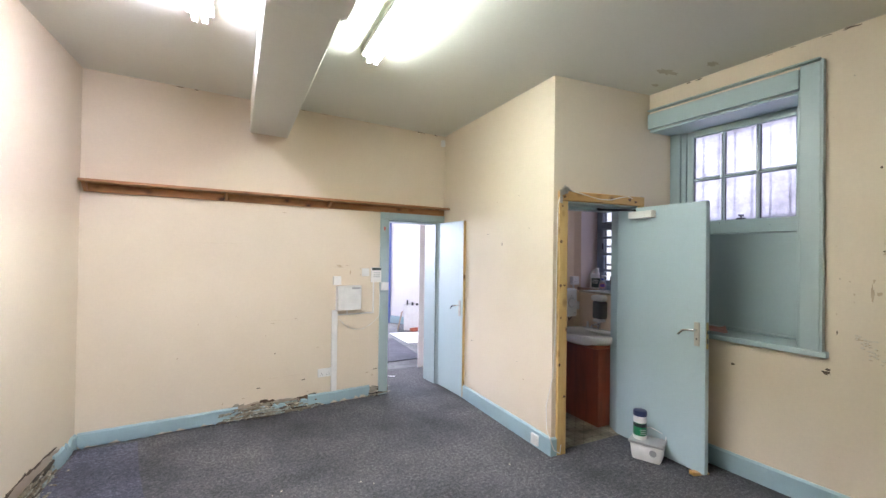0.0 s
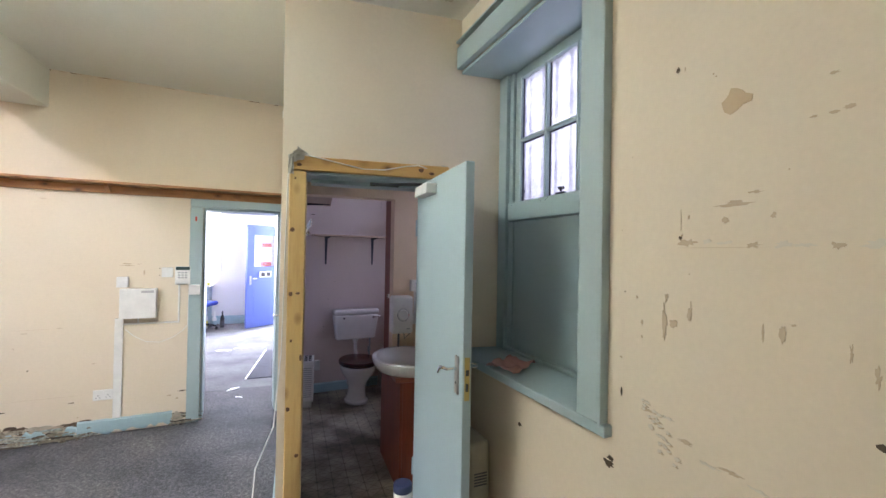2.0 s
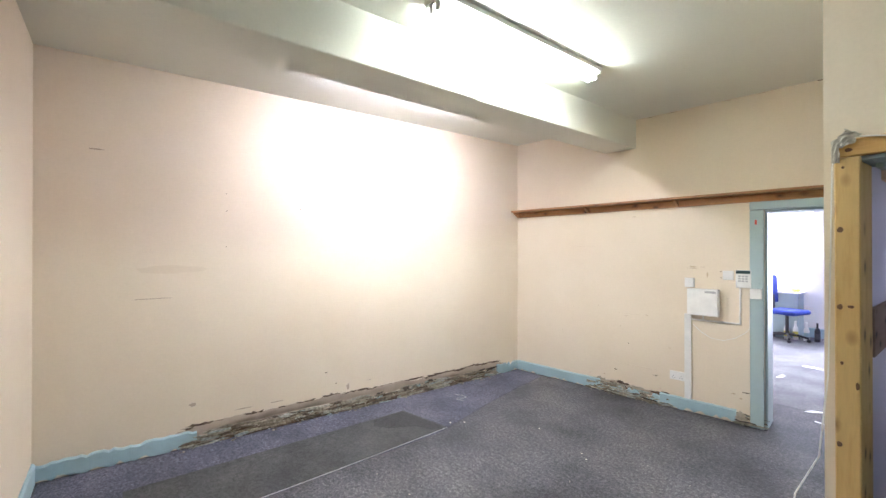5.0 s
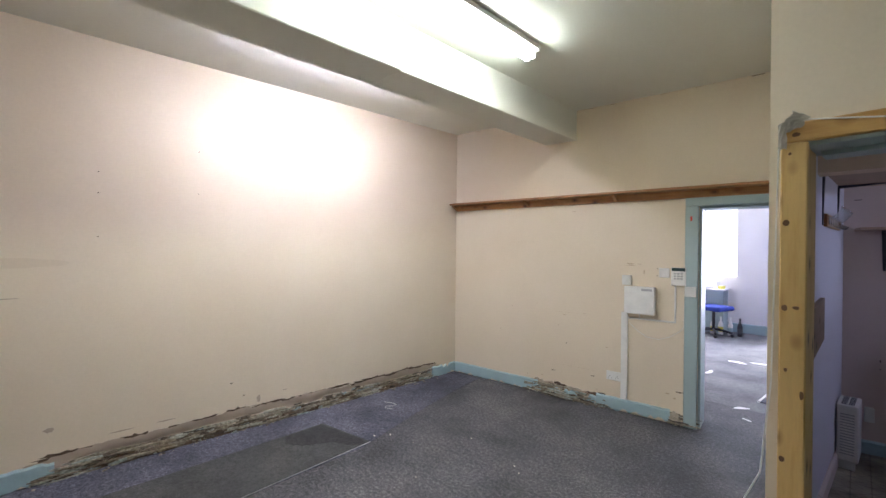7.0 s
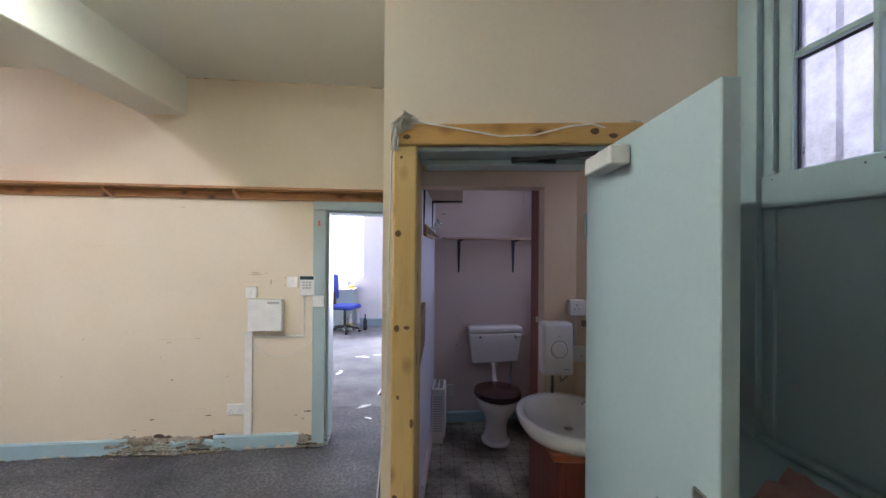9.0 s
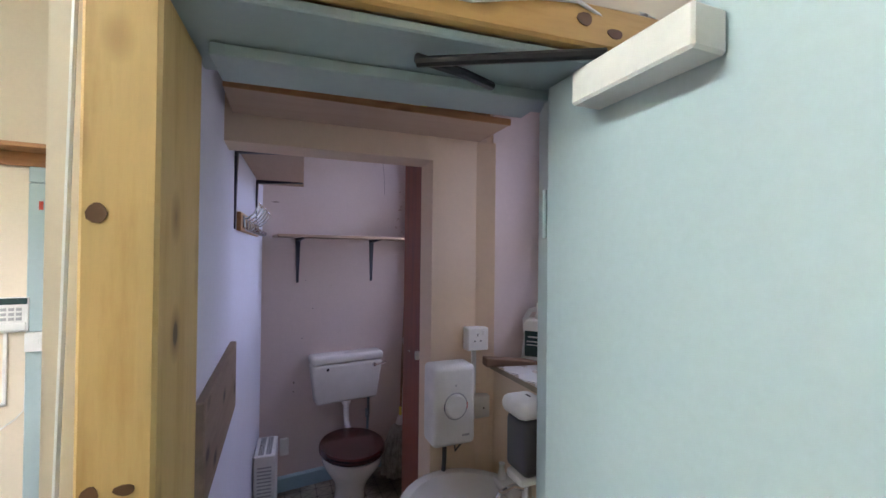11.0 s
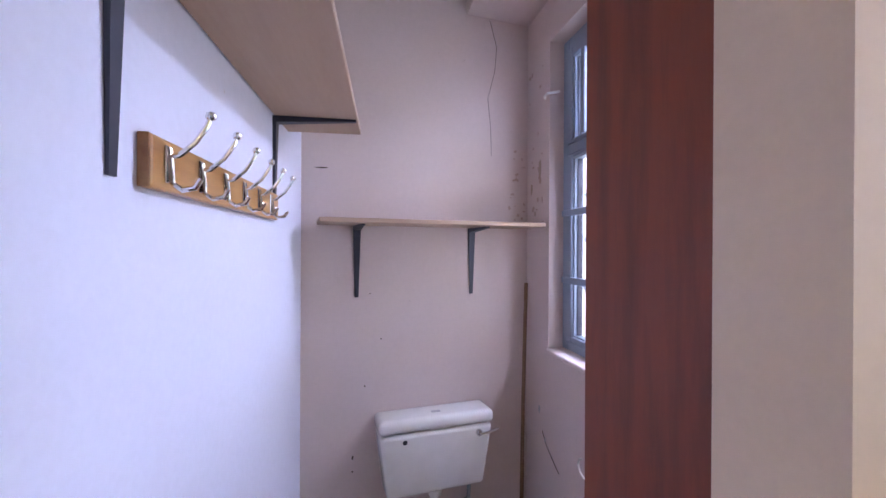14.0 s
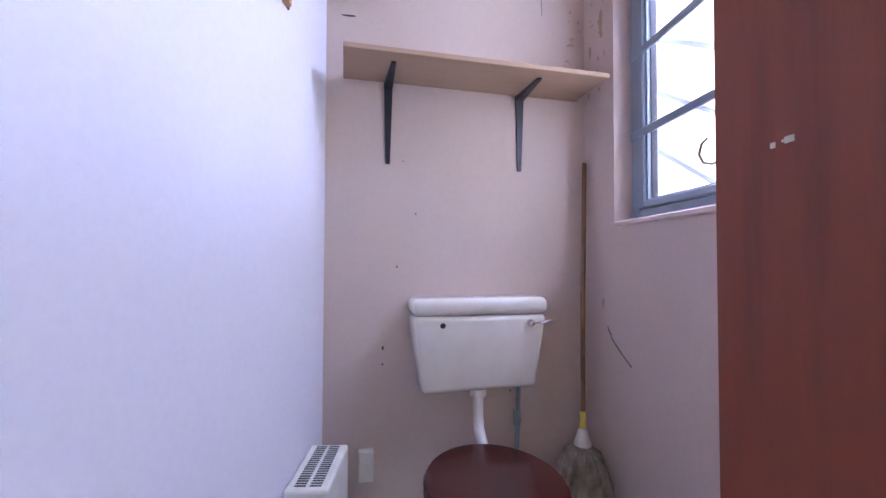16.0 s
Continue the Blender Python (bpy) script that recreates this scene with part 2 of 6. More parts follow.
def vinyl():
    m, nt, b = node_material("patterned_vinyl", 0.4)
    g = nt.nodes.new("ShaderNodeNewGeometry")
    rows = []
    for width, size, turn in ((0.10, 0.005, 0.0), (0.0707, 0.003, math.pi / 4)):
        br, mp = nt.nodes.new("ShaderNodeTexBrick"), nt.nodes.new("ShaderNodeMapping")
        br.offset = 0.0
        for k, v in (("Scale", 1.0), ("Mortar Size", size), ("Brick Width", width), ("Row Height", width), ("Mortar Smooth", 0.4)):
            br.inputs[k].default_value = v
        br.inputs["Color1"].default_value, br.inputs["Color2"].default_value = (0.50, 0.46, 0.35, 1), (0.41, 0.37, 0.28, 1)
        br.inputs["Mortar"].default_value = (0.07, 0.055, 0.04, 1)
        mp.inputs["Rotation"].default_value = (0, 0, turn)
        nt.links.new(g.outputs["Position"], mp.inputs["Vector"])
        nt.links.new(mp.outputs[0], br.inputs["Vector"])
        rows.append(br.outputs["Color"])
    col = mix(nt, 0.5, *rows)
    col = mix(nt, 1.0, col, ramp(nt, noise_node(nt, 2.6, 6), [(0.40, (0.24, 0.22, 0.20)), (0.62, (1, 1, 1))]), "MULTIPLY")
    nt.links.new(col, b.inputs["Base Color"])
    return m


M_VINYL = vinyl()


def frosted(name, clear=0.25, tint=(0.9, 0.9, 0.95), dirt=0.55):
    """Obscured glass: scatters the light that comes through it."""
    m = bpy.data.materials.new(name)
    m.use_nodes = True
    nt = m.node_tree
    nt.nodes.remove(nt.nodes["Principled BSDF"])
    tl, tp, gl = (nt.nodes.new(k) for k in ("ShaderNodeBsdfTranslucent", "ShaderNodeBsdfTransparent", "ShaderNodeBsdfGlossy"))
    gl.inputs["Roughness"].default_value = 0.15
    grime = mix(nt, 1.0, tint, ramp(nt, noise_node(nt, 7, 6, 0.7), [(0.32, (dirt, 0.97 * dirt, dirt)), (0.6, (1, 1, 1))]), "MULTIPLY")
    nt.links.new(grime, tl.inputs[0])
    m1, m2 = nt.nodes.new("ShaderNodeMixShader"), nt.nodes.new("ShaderNodeMixShader")
    m1.inputs[0].default_value, m2.inputs[0].default_value = clear, 0.04
    for a, bb in ((tl.outputs[0], m1.inputs[1]), (tp.outputs[0], m1.inputs[2]), (m1.outputs[0], m2.inputs[1]), (gl.outputs[0], m2.inputs[2]),
                  (m2.outputs[0], nt.nodes["Material Output"].inputs[0])):
        nt.links.new(a, bb)
    return m


M_FROST = frosted("obscured_glass", 0.6)
M_CLEARGLASS = frosted("clear_glass", 0.93, (0.9, 0.95, 1.0))
M_BOTTLE = frosted("clear_bottle_plastic", 0.68, (0.78, 0.78, 0.84), 0.95)
M_FILM = frosted("clear_plastic_film", 0.58, (0.55, 0.58, 0.66), 0.9)
M_DAYGLOW = glowing("daylight_backdrop", (0.84, 0.86, 1.0), 2.6)
M_YARDSKY = glowing("overcast_yard_backdrop", (0.84, 0.86, 1.0), 0.9)
M_YARD = glowing("shaded_yard_backdrop", (0.76, 0.74, 1.0), 0.8)

# ---- mesh helpers ----


def box(bm, x0, x1, y0, y1, z0, z1, bevel=0.0, seg=1):
    """A box between two corners, its edges rounded off."""
    r = bmesh.ops.create_cube(bm, size=1.0)
    vs = r["verts"]
    for v in vs:
        v.co = Vector(((x0, x1)[v.co.x > 0], (y0, y1)[v.co.y > 0], (z0, z1)[v.co.z > 0]))
    if bevel:
        es = list({e for v in vs for e in v.link_edges})
        bmesh.ops.bevel(bm, geom=es, offset=bevel, segments=seg, affect="EDGES", profile=0.5)


def boxes(*rows, bevel=0.0, seg=1):
    bm = bmesh.new()
    for r in rows:
        box(bm, *r, bevel=bevel, seg=seg)
    return bm


def pipe(bm, pts, r, seg=8, r_end=None):
    """A round rod along a line of points."""
    pts = [Vector(p) for p in pts]
    rings = []
    for i, p in enumerate(pts):
        d = (pts[min(i + 1, len(pts) - 1)] - pts[max(i - 1, 0)]).normalized()
        a = d.orthogonal().normalized() if i == 0 else (a - d * a.dot(d)).normalized()
        b = d.cross(a)
        rr = r if r_end is None else r + (r_end - r) * i / (len(pts) - 1)
        rings.append([bm.verts.new(p + rr * (math.cos(k * 2 * math.pi / seg) * a + math.sin(k * 2 * math.pi / seg) * b)) for k in range(seg)])
    for u, v in zip(rings, rings[1:]):
        for k in range(seg):
            bm.faces.new((u[k], u[(k + 1) % seg], v[(k + 1) % seg], v[k]))
    bm.faces.new(rings[0][::-1])
    bm.faces.new(rings[-1])


def pipes(*rows, seg=8):
    bm = bmesh.new()
    for pts, r in rows:
        pipe(bm, pts, r, seg)
    return bm


def lathe(bm, profile, seg=24, cx=0.0, cy=0.0, sx=1.0, sy=1.0, shift=None):
    """Turned shape: rows of radius and height; shift(z) moves a ring in y."""
    rings = []
    for r, z in profile:
        dy = shift(z) if shift else 0.0
        rings.append([bm.verts.new((cx + r * sx * math.cos(k * 2 * math.pi / seg), cy + dy + r * sy * math.sin(k * 2 * math.pi / seg), z)) for k in range(seg)])
    for u, v in zip(rings, rings[1:]):
        for k in range(seg):
            bm.faces.new((u[k], u[(k + 1) % seg], v[(k + 1) % seg], v[k]))
    bm.faces.new(rings[0][::-1])
    bm.faces.new(rings[-1])


def turned(profile, **kw):
    bm = bmesh.new()
    lathe(bm, profile, **kw)
    return bm


def prism(outline, z0, z1):
    """An outline in plan, raised from z0 to z1."""
    bm = bmesh.new()
    lo = [bm.verts.new((x, y, z0)) for x, y in outline]
    hi = [bm.verts.new((x, y, z1)) for x, y in outline]
    n = len(lo)
    for i in range(n):
        bm.faces.new((lo[i], lo[(i + 1) % n], hi[(i + 1) % n], hi[i]))
    bm.faces.new(lo[::-1])
    bm.faces.new(hi)
    return bm


def mesh_object(name, bm, material, smooth=False):
    bmesh.ops.recalc_face_normals(bm, faces=bm.faces)
    me = bpy.data.meshes.new(name)
    bm.to_mesh(me)
    bm.free()
    me.materials.append(material)
    if smooth:
        me.polygons.foreach_set("use_smooth", [True] * len(me.polygons))
        me.set_sharp_from_angle(angle=radians(40))
    return new(name, me)


def part(name, bm, material, parent, label="", smooth=False):
    ob = mesh_object(name, bm, material, smooth)
    ob.parent = parent
    if label:
        ob["label"] = label
    return ob


def thing(name, m, label, category, group="", kind=""):
    ob = new(name)
    ob.empty_display_size = 0.1
    ob.matrix_basis = m
    return tagged(ob, label, category, group, kind)


def structure(name, bm, material, label, category):
    return tagged(mesh_object(name, bm, material), label, category, kind="structure")


def wall(name, p0, p1, thick, z0, z1, holes, material, label):
    """A wall whose room face runs from p0 to p1 with the room on the left; holes are (s0, s1, z0, z1) right through it."""
    p0, p1 = Vector((*p0, 0)), Vector((*p1, 0))
    length = (p1 - p0).length
    d = (p1 - p0) / length
    n = Vector((d.y, -d.x, 0))
    ss = sorted({0.0, length, *(h[0] for h in holes), *(h[1] for h in holes)})
    zs = sorted({z0, z1, *(h[2] for h in holes), *(h[3] for h in holes)})
    ss, zs = [v for v in ss if 0 <= v <= length], [v for v in zs if z0 <= v <= z1]

    def solid(i, j):
        if not (0 <= i < len(ss) - 1 and 0 <= j < len(zs) - 1):
            return False
        s, z = (ss[i] + ss[i + 1]) / 2, (zs[j] + zs[j + 1]) / 2
        return not any(h[0] < s < h[1] and h[2] < z < h[3] for h in holes)

    bm = bmesh.new()
    grid = {}

    def v(i, j, k):
        if (i, j, k) not in grid:
            grid[i, j, k] = bm.verts.new(p0 + d * ss[i] + n * thick * k + Vector((0, 0, zs[j])))
        return grid[i, j, k]

    for i in range(-1, len(ss)):
        for j in range(-1, len(zs)):
            if solid(i, j):
                for k in (0, 1):
                    bm.faces.new([v(i, j, k), v(i + 1, j, k), v(i + 1, j + 1, k), v(i, j + 1, k)])
            if solid(i, j) != solid(i + 1, j):
                bm.faces.new([v(i + 1, j, 0), v(i + 1, j + 1, 0), v(i + 1, j + 1, 1), v(i + 1, j, 1)])
            if solid(i, j) != solid(i, j + 1):
                bm.faces.new([v(i, j + 1, 0), v(i + 1, j + 1, 0), v(i + 1, j + 1, 1), v(i, j + 1, 1)])
    return structure(name, bm, material, label, "wall")


# ---- the plan ----
H = 2.963
FL, FR, WB, BC, BR, BL = (-0.63, -0.03), (4.05, -0.03), (3.855, 2.92), (2.853, 2.992), (2.877, 4.957), (-0.457, 4.61)
BACK = math.degrees(math.atan2(BR[1] - BL[1], BR[0] - BL[0]))
EAST = math.degrees(math.atan2(WB[1] - FR[1], WB[0] - FR[0]))
FRONT = math.degrees(math.atan2(WB[1] - BC[1], WB[0] - BC[0]))


def on_back(x, z, out=0.0):
    """On the back wall at plan x; local x along the wall, y into it."""
    k = (x - BL[0]) / (BR[0] - BL[0])
    return pose(x, BL[1] + k * (BR[1] - BL[1]), z, 0, 0, BACK) @ pose(0, -out, 0)


def on_east(y, z, out=0.0):
    """On the window wall at plan y; local x along the wall away from the front, y into the room."""
    k = (y - FR[1]) / (WB[1] - FR[1])
    return pose(FR[0] + k * (WB[0] - FR[0]), y, z, 0, 0, EAST) @ pose(0, out, 0)


def on_front(x, z, out=0.0):
    """On the room face of the toilet's front wall; local x along it, y into it."""
    k = (x - BC[0]) / (WB[0] - BC[0])
    return pose(x, BC[1] + k * (WB[1] - BC[1]), z, 0, 0, FRONT) @ pose(0, -out, 0)


def s_back(x):
    return (BR[0] - x) / (BR[0] - BL[0]) * math.dist(BR, BL)


wall("wall_front", FL, FR, 0.2, 0, H, [], M_CREAM, "cream papered wall behind the entrance side")
wall("wall_east", FR, (3.8424, 3.11), 0.46, 0, H, [(1.85, 3.04, 0.97, 2.68)], M_CREAM, "cream papered wall with scuffs and a deep window recess")
wall("wall_north", (2.93, 4.9625), (-0.75, 4.58), 0.26, 0, H,
     [(s_back(2.80) + 0.053, s_back(2.15) + 0.053, -0.01, 1.93)], M_CREAM, "cream papered back wall with a doorway")
wall("wall_west", BL, FL, 0.25, 0, H, [], M_CREAM, "cream papered wall, bare and scuffed near the floor")
wall("wall_toilet_side", BC, (2.877, 5.34), 0.06, 0, H, [], M_CREAM, "cream papered partition beside the toilet")
wall("wall_toilet_front", (4.11, 2.902), (2.855, 2.9919), 0.235, 0, H, [(0.372, 1.150, -0.01, 1.985)], M_CREAM,
     "cream papered partition with the toilet doorway")
wall("wall_toilet_west", (3.042, 5.37), (2.965, 4.10), 0.014, 0, H, [], M_BLUEWHITE, "pale blue-white painted wall inside the toilet")
wall("wall_toilet_west_front", (2.965, 4.10), (2.950, 3.085), 0.014, 0, H, [], M_BLUEWHITE, "pale blue-white painted wall beside the toilet door")
wall("wall_toilet_north", (4.30, 5.506), (2.90, 5.316), 0.2, 0, H, [], M_LILAC, "off-white painted back wall of the toilet")
wall("wall_toilet_east", (4.085, 3.95), (4.085, 5.56), 0.28, 0, H, [(0.30, 1.285, 1.18, 2.52)], M_LILAC, "off-white wall with a casement window")
wall("wall_basin_east", (3.925, 3.03), (3.917, 3.815), 0.40, 0, H, [(0.05, 0.77, 1.165, 2.29)], M_YELLOW, "yellow wall under a tiled window ledge")
wall("wall_toilet_pier", (2.94, 3.825), (4.3, 3.80), -0.14, 0, H, [(-0.1, 0.728, -0.01, 1.97)], M_YELLOW, "yellow pier and lintel dividing the toilet")
structure("wall_pier_return", prism([(3.842, 3.8125), (3.918, 3.776), (3.918, 3.8125)], 0.004, 2.054), M_YELLOW, "yellow splayed edge of the pier", "wall")
structure("window_reveal", boxes((3.9185, 4.22, 3.796, 3.812, 1.191, 2.285), (3.92, 4.22, 3.085, 3.795, 2.267, 2.287)), M_LILAC, "pale pinkish-white plastered window reveal", "wall")
structure("toilet_boxing", boxes((3.76, 4.10, 3.97, 5.52, 2.71, 2.95), bevel=0.004), M_LILAC, "off-white boxed-in pipe run at the ceiling", "boxing")
structure("ceiling", boxes((-0.9, 4.6, -0.3, 5.75, H, H + 0.12)), M_CEIL, "stained white painted ceiling", "ceiling")
structure("floor", boxes((-0.9, 4.6, -0.3, 3.035, -0.1, 0.0), (-0.9, 2.93, 3.035, 5.75, -0.1, 0.0)), M_CARPET, "worn grey cord carpet floor", "floor")
structure("floor_toilet", boxes((2.93, 4.6, 3.035, 5.75, -0.1, 0.004)), M_VINYL, "dirty cream patterned vinyl floor", "floor")
structure("ceiling_beam", boxes((0.752, 1.098, -0.03, 2.440, 2.650, 2.97), (0.735, 1.068, 2.444, 4.80, 2.658, 2.97), bevel=0.006), M_CEIL,
          "white boxed ceiling beam", "beam")

# ---- doorway to the shop ----
dw = thing("door_frame_back", on_back(2.15, 0), "pale blue painted door frame with small chips", "door frame", kind="structure")
part("jamb", boxes((-0.10, 0.0, -0.022, 0.02, 0, 1.925), bevel=0.004), M_BLUE, dw)
part("jamb", boxes((0.645, 0.72, -0.022, 0.02, 0, 1.925), bevel=0.004), M_BLUE, dw)
part("head", boxes((-0.10, 0.72, -0.024, 0.02, 1.927, 2.0), bevel=0.004), M_BLUE, dw)
part("lining", boxes((0.002, 0.022, 0.02, 0.28, 0, 1.905), (0.628, 0.648, 0.02, 0.28, 0, 1.905), (0.002, 0.648, 0.02, 0.28, 1.907, 1.927), bevel=0.003), M_BLUE, dw)
part("sticker", boxes((-0.062, -0.047, -0.0245, -0.021, 1.80, 1.84)), M_RED, dw, "small red sticker")


def lever_handle(parent, x, y, z, side, along):
    """A plate with a bent lever; side is the way out of the door's face, along the way the lever points."""
    y0, y1 = sorted((y, y + side * 0.008))
    h = part("handle_plate", boxes((x - 0.02, x + 0.02, y0, y1, z - 0.085, z + 0.085), bevel=0.002), M_STEEL, parent, "satin metal handle plate")
    part("lever", pipes(([(x, y, z + 0.03), (x, y + side * 0.05, z + 0.03), (x + along * 0.02, y + side * 0.058, z + 0.03),
                          (x + along * 0.07, y + side * 0.058, z + 0.022), (x + along * 0.11, y + side * 0.055, z - 0.012)], 0.008)), M_CHROME, h, "chrome lever", True)
    part("keyhole", turned([(0.006, 0), (0.006, 0.002)], seg=10), M_BLACK, h).matrix_basis = pose(x, y + side * 0.009, z - 0.035, 90)


bd = thing("door_back", pose(2.800, 4.945, 0, 0, 0, -86.0), "pale blue flush door standing open against the partition", "door", kind="structure")
part("leaf", boxes((0.0, 0.545, 0.0, 0.042, 0.008, 1.915), bevel=0.003), M_DOORBLUE, bd)
part("edge", boxes((0.5452, 0.548, 0.001, 0.041, 0.01, 1.912)), M_PINE, bd, "bare worn door edge")
lever_handle(bd, 0.49, 0.0, 0.96, -1, -1)
lever_handle(bd, 0.49, 0.042, 0.96, 1, -1)

# ---- toilet doorway ----
tf = thing("door_frame_toilet", on_front(2.985, 0), "knotty pine door frame with bare unpainted wood", "door frame", kind="structure")
part("jamb", boxes((-0.092, -0.006, -0.02, 0.012, 0, 1.983), bevel=0.005), M_PINE, tf)
part("jamb", boxes((0.74, 0.80, -0.02, 0.012, 0, 1.983), bevel=0.005), M_PINE, tf)
part("head", boxes((-0.092, 0.80, -0.022, 0.012, 1.985, 2.062), bevel=0.005), M_PINE_X, tf)
part("lining", boxes((-0.021, -0.010, 0.0125, 0.205, 0, 1.965), bevel=0.003), M_PINE, tf)
part("lining", boxes((0.722, 0.739, 0.002, 0.27, 0, 1.965), bevel=0.003), M_DOORBLUE, tf)
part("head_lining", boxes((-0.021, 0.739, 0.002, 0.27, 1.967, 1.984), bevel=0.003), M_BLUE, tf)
part("stop", prism([(0.662, 0.135), (0.715, 0.268), (0.721, 0.268), (0.721, 0.135)], 0, 1.964), M_DOORBLUE, tf)
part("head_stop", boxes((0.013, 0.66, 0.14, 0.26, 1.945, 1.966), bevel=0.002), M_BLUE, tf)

knot = plain("pine_knot", (0.15, 0.07, 0.027), 0.5, 0, 0.4)
for i, (x, z, w, h) in enumerate(((-0.071, 1.662, 0.022, 0.026), (-0.072, 1.316, 0.020, 0.026), (-0.036, 1.319, 0.024, 0.014), (-0.068, 1.065, 0.012, 0.016), (-0.018, 0.973, 0.014, 0.034), (-0.045, 2.014, 0.026, 0.018),
                                  (-0.062, 1.94, 0.010, 0.012), (0.368, 2.017, 0.012, 0.010), (0.632, 2.029, 0.032, 0.024), (0.694, 2.013, 0.034, 0.018), (-0.078, 0.70, 0.020, 0.024), (-0.03, 0.45, 0.022, 0.02))):
    pts = [(0.5 * w * math.cos(k * math.pi / 5) * (1 - 0.25 * math.sin(7 * k + i)), 0.5 * h * math.sin(k * math.pi / 5)) for k in range(10)]
    part("knot", prism(pts, 0.0, 0.0015), knot, tf, "dark round knot").matrix_basis = pose(x, -0.0202 if z < 1.984 else -0.0222, z, 90)

td = thing("door_toilet", pose(3.632, 3.048, 0, 0, 0, -90.3), "pale blue flush door standing wide open into the room", "door", kind="structure")
part("leaf", boxes((0.0, 0.764, 0.0, 0.042, 0.012, 1.96), bevel=0.003), M_DOORBLUE, td)
lever_handle(td, 0.705, 0.0, 1.0, -1, -1)
lever_handle(td, 0.705, 0.042, 1.0, 1, -1)
part("latch_plate", boxes((0.7642, 0.766, 0.009, 0.033, 0.90, 1.09)), M_BRASS, td, "brass latch plate")
part("latch", boxes((0.765, 0.7695, 0.014, 0.028, 1.01, 1.035), (0.765, 0.767, 0.014, 0.028, 0.94, 0.975)), M_DARKGREY, td)
part("hinge", pipes(([(-0.004, -0.003, 0.2), (-0.004, -0.003, 0.3)], 0.005), ([(-0.004, -0.003, 1.65), (-0.004, -0.003, 1.75)], 0.005)), M_DOORBLUE, td)
cl = part("closer_body", boxes((0.15, 0.37, -0.062, -0.002, 1.865, 1.922), bevel=0.004), M_WHITE, td, "cream metal door closer")
part("closer_slot", boxes((0.146, 0.1502, -0.05, -0.018, 1.885, 1.897)), M_BLACK, cl)
part("closer_arm", pipes(([(0.20, -0.035, 1.922), (0.20, -0.035, 1.936), (0.05, -0.30, 1.938)], 0.009), ([(0.05, -0.30, 1.945), (0.02, -0.20, 1.948), (-0.02, -0.12, 1.952)], 0.009)),
     M_BLACK, cl, "black jointed arm")

# ---- main window ----
wi = thing("window_1", on_east(1.83, 0), "pale blue sash window, boarded below, with six obscured panes", "window", kind="structure")
W = 1.09
part("architrave", boxes((-0.080, 0.03, -0.005, 0.028, 0.97, 2.80), bevel=0.008, seg=2), M_BLUE, wi)
part("architrave", boxes((-0.095, -0.081, -0.005, 0.036, 0.97, 2.808), bevel=0.003), M_BLUE, wi)
part("architrave_head", boxes((0.031, W, -0.005, 0.034, 2.655, 2.785), (-0.080, W, -0.005, 0.042, 2.809, 2.822), bevel=0.006, seg=2), M_BLUE, wi)
part("lining", boxes((0.03, 0.05, -0.30, -0.006, 0.985, 2.655), bevel=0.002), M_BLUE, wi)
part("soffit", boxes((0.0, W + 0.05, -0.30, -0.006, 2.635, 2.654)), M_BLUE, wi)
part("sill", boxes((-0.115, W, -0.30, 0.035, 0.940, 0.98), bevel=0.006, seg=2), M_BLUE, wi)
part("stile", boxes((0.10, 0.155, -0.33, -0.285, 1.75, 2.63), (0.872, 0.925, -0.33, -0.285, 1.75, 2.63), bevel=0.003), M_BLUE, wi)
part("frame", boxes((0.052, 0.098, -0.36, -0.25, 0.98, 2.635), (0.927, 0.975, -0.34, -0.275, 0.98, 2.635), (0.977, 1.13, -0.34, -0.255, 0.98, 2.635), bevel=0.003), M_BLUE, wi)
part("parting_bead", boxes((0.968, 0.980, -0.275, -0.248, 0.985, 2.63), (0.926, 0.936, -0.285, -0.268, 1.87, 2.63), bevel=0.002), M_BLUE, wi)
part("top_rail", boxes((0.155, 0.872, -0.33, -0.285, 2.58, 2.635), bevel=0.003), M_BLUE, wi)
part("meeting_rail", boxes((0.10, 0.965, -0.33, -0.262, 1.745, 1.855), bevel=0.004), M_BLUE, wi)
part("board", boxes((0.10, 0.965, -0.33, -0.285, 0.98, 1.743)), M_BLUE, wi, "pale blue board closing the lower sash")
part("batten", boxes((0.10, 0.965, -0.284, -0.25, 0.981, 1.0), bevel=0.004), M_BLUE, wi)
for x in (0.392, 0.638):
    bar = part("glazing_bar", boxes((x - 0.010, x + 0.010, -0.306, -0.280, 1.856, 2.579), bevel=0.004), M_BLUE, wi)
    part("putty", boxes((x - 0.016, x + 0.016, -0.318, -0.3065, 1.856, 2.579), bevel=0.003), M_IRON, bar, "blackened putty edge")
bar = part("glazing_bar", boxes((0.156, 0.871, -0.303, -0.283, 2.205, 2.225), bevel=0.004), M_BLUE, wi)
part("putty", boxes((0.156, 0.871, -0.316, -0.3035, 2.199, 2.231), bevel=0.003), M_IRON, bar, "blackened putty edge")
part("putty", boxes((0.156, 0.161, -0.318, -0.30, 1.856, 2.579), (0.866, 0.871, -0.318, -0.30, 1.856, 2.579)), M_IRON, wi, "blackened putty edge")
lk = part("sash_lock", boxes((0.47, 0.53, -0.29, -0.264, 1.856, 1.866), bevel=0.003), M_IRON, wi)
part("lock_knob", pipes(([(0.50, -0.276, 1.866), (0.50, -0.276, 1.880)], 0.006), ([(0.482, -0.276, 1.884), (0.515, -0.276, 1.888)], 0.008), seg=10), M_IRON, lk, "", True)
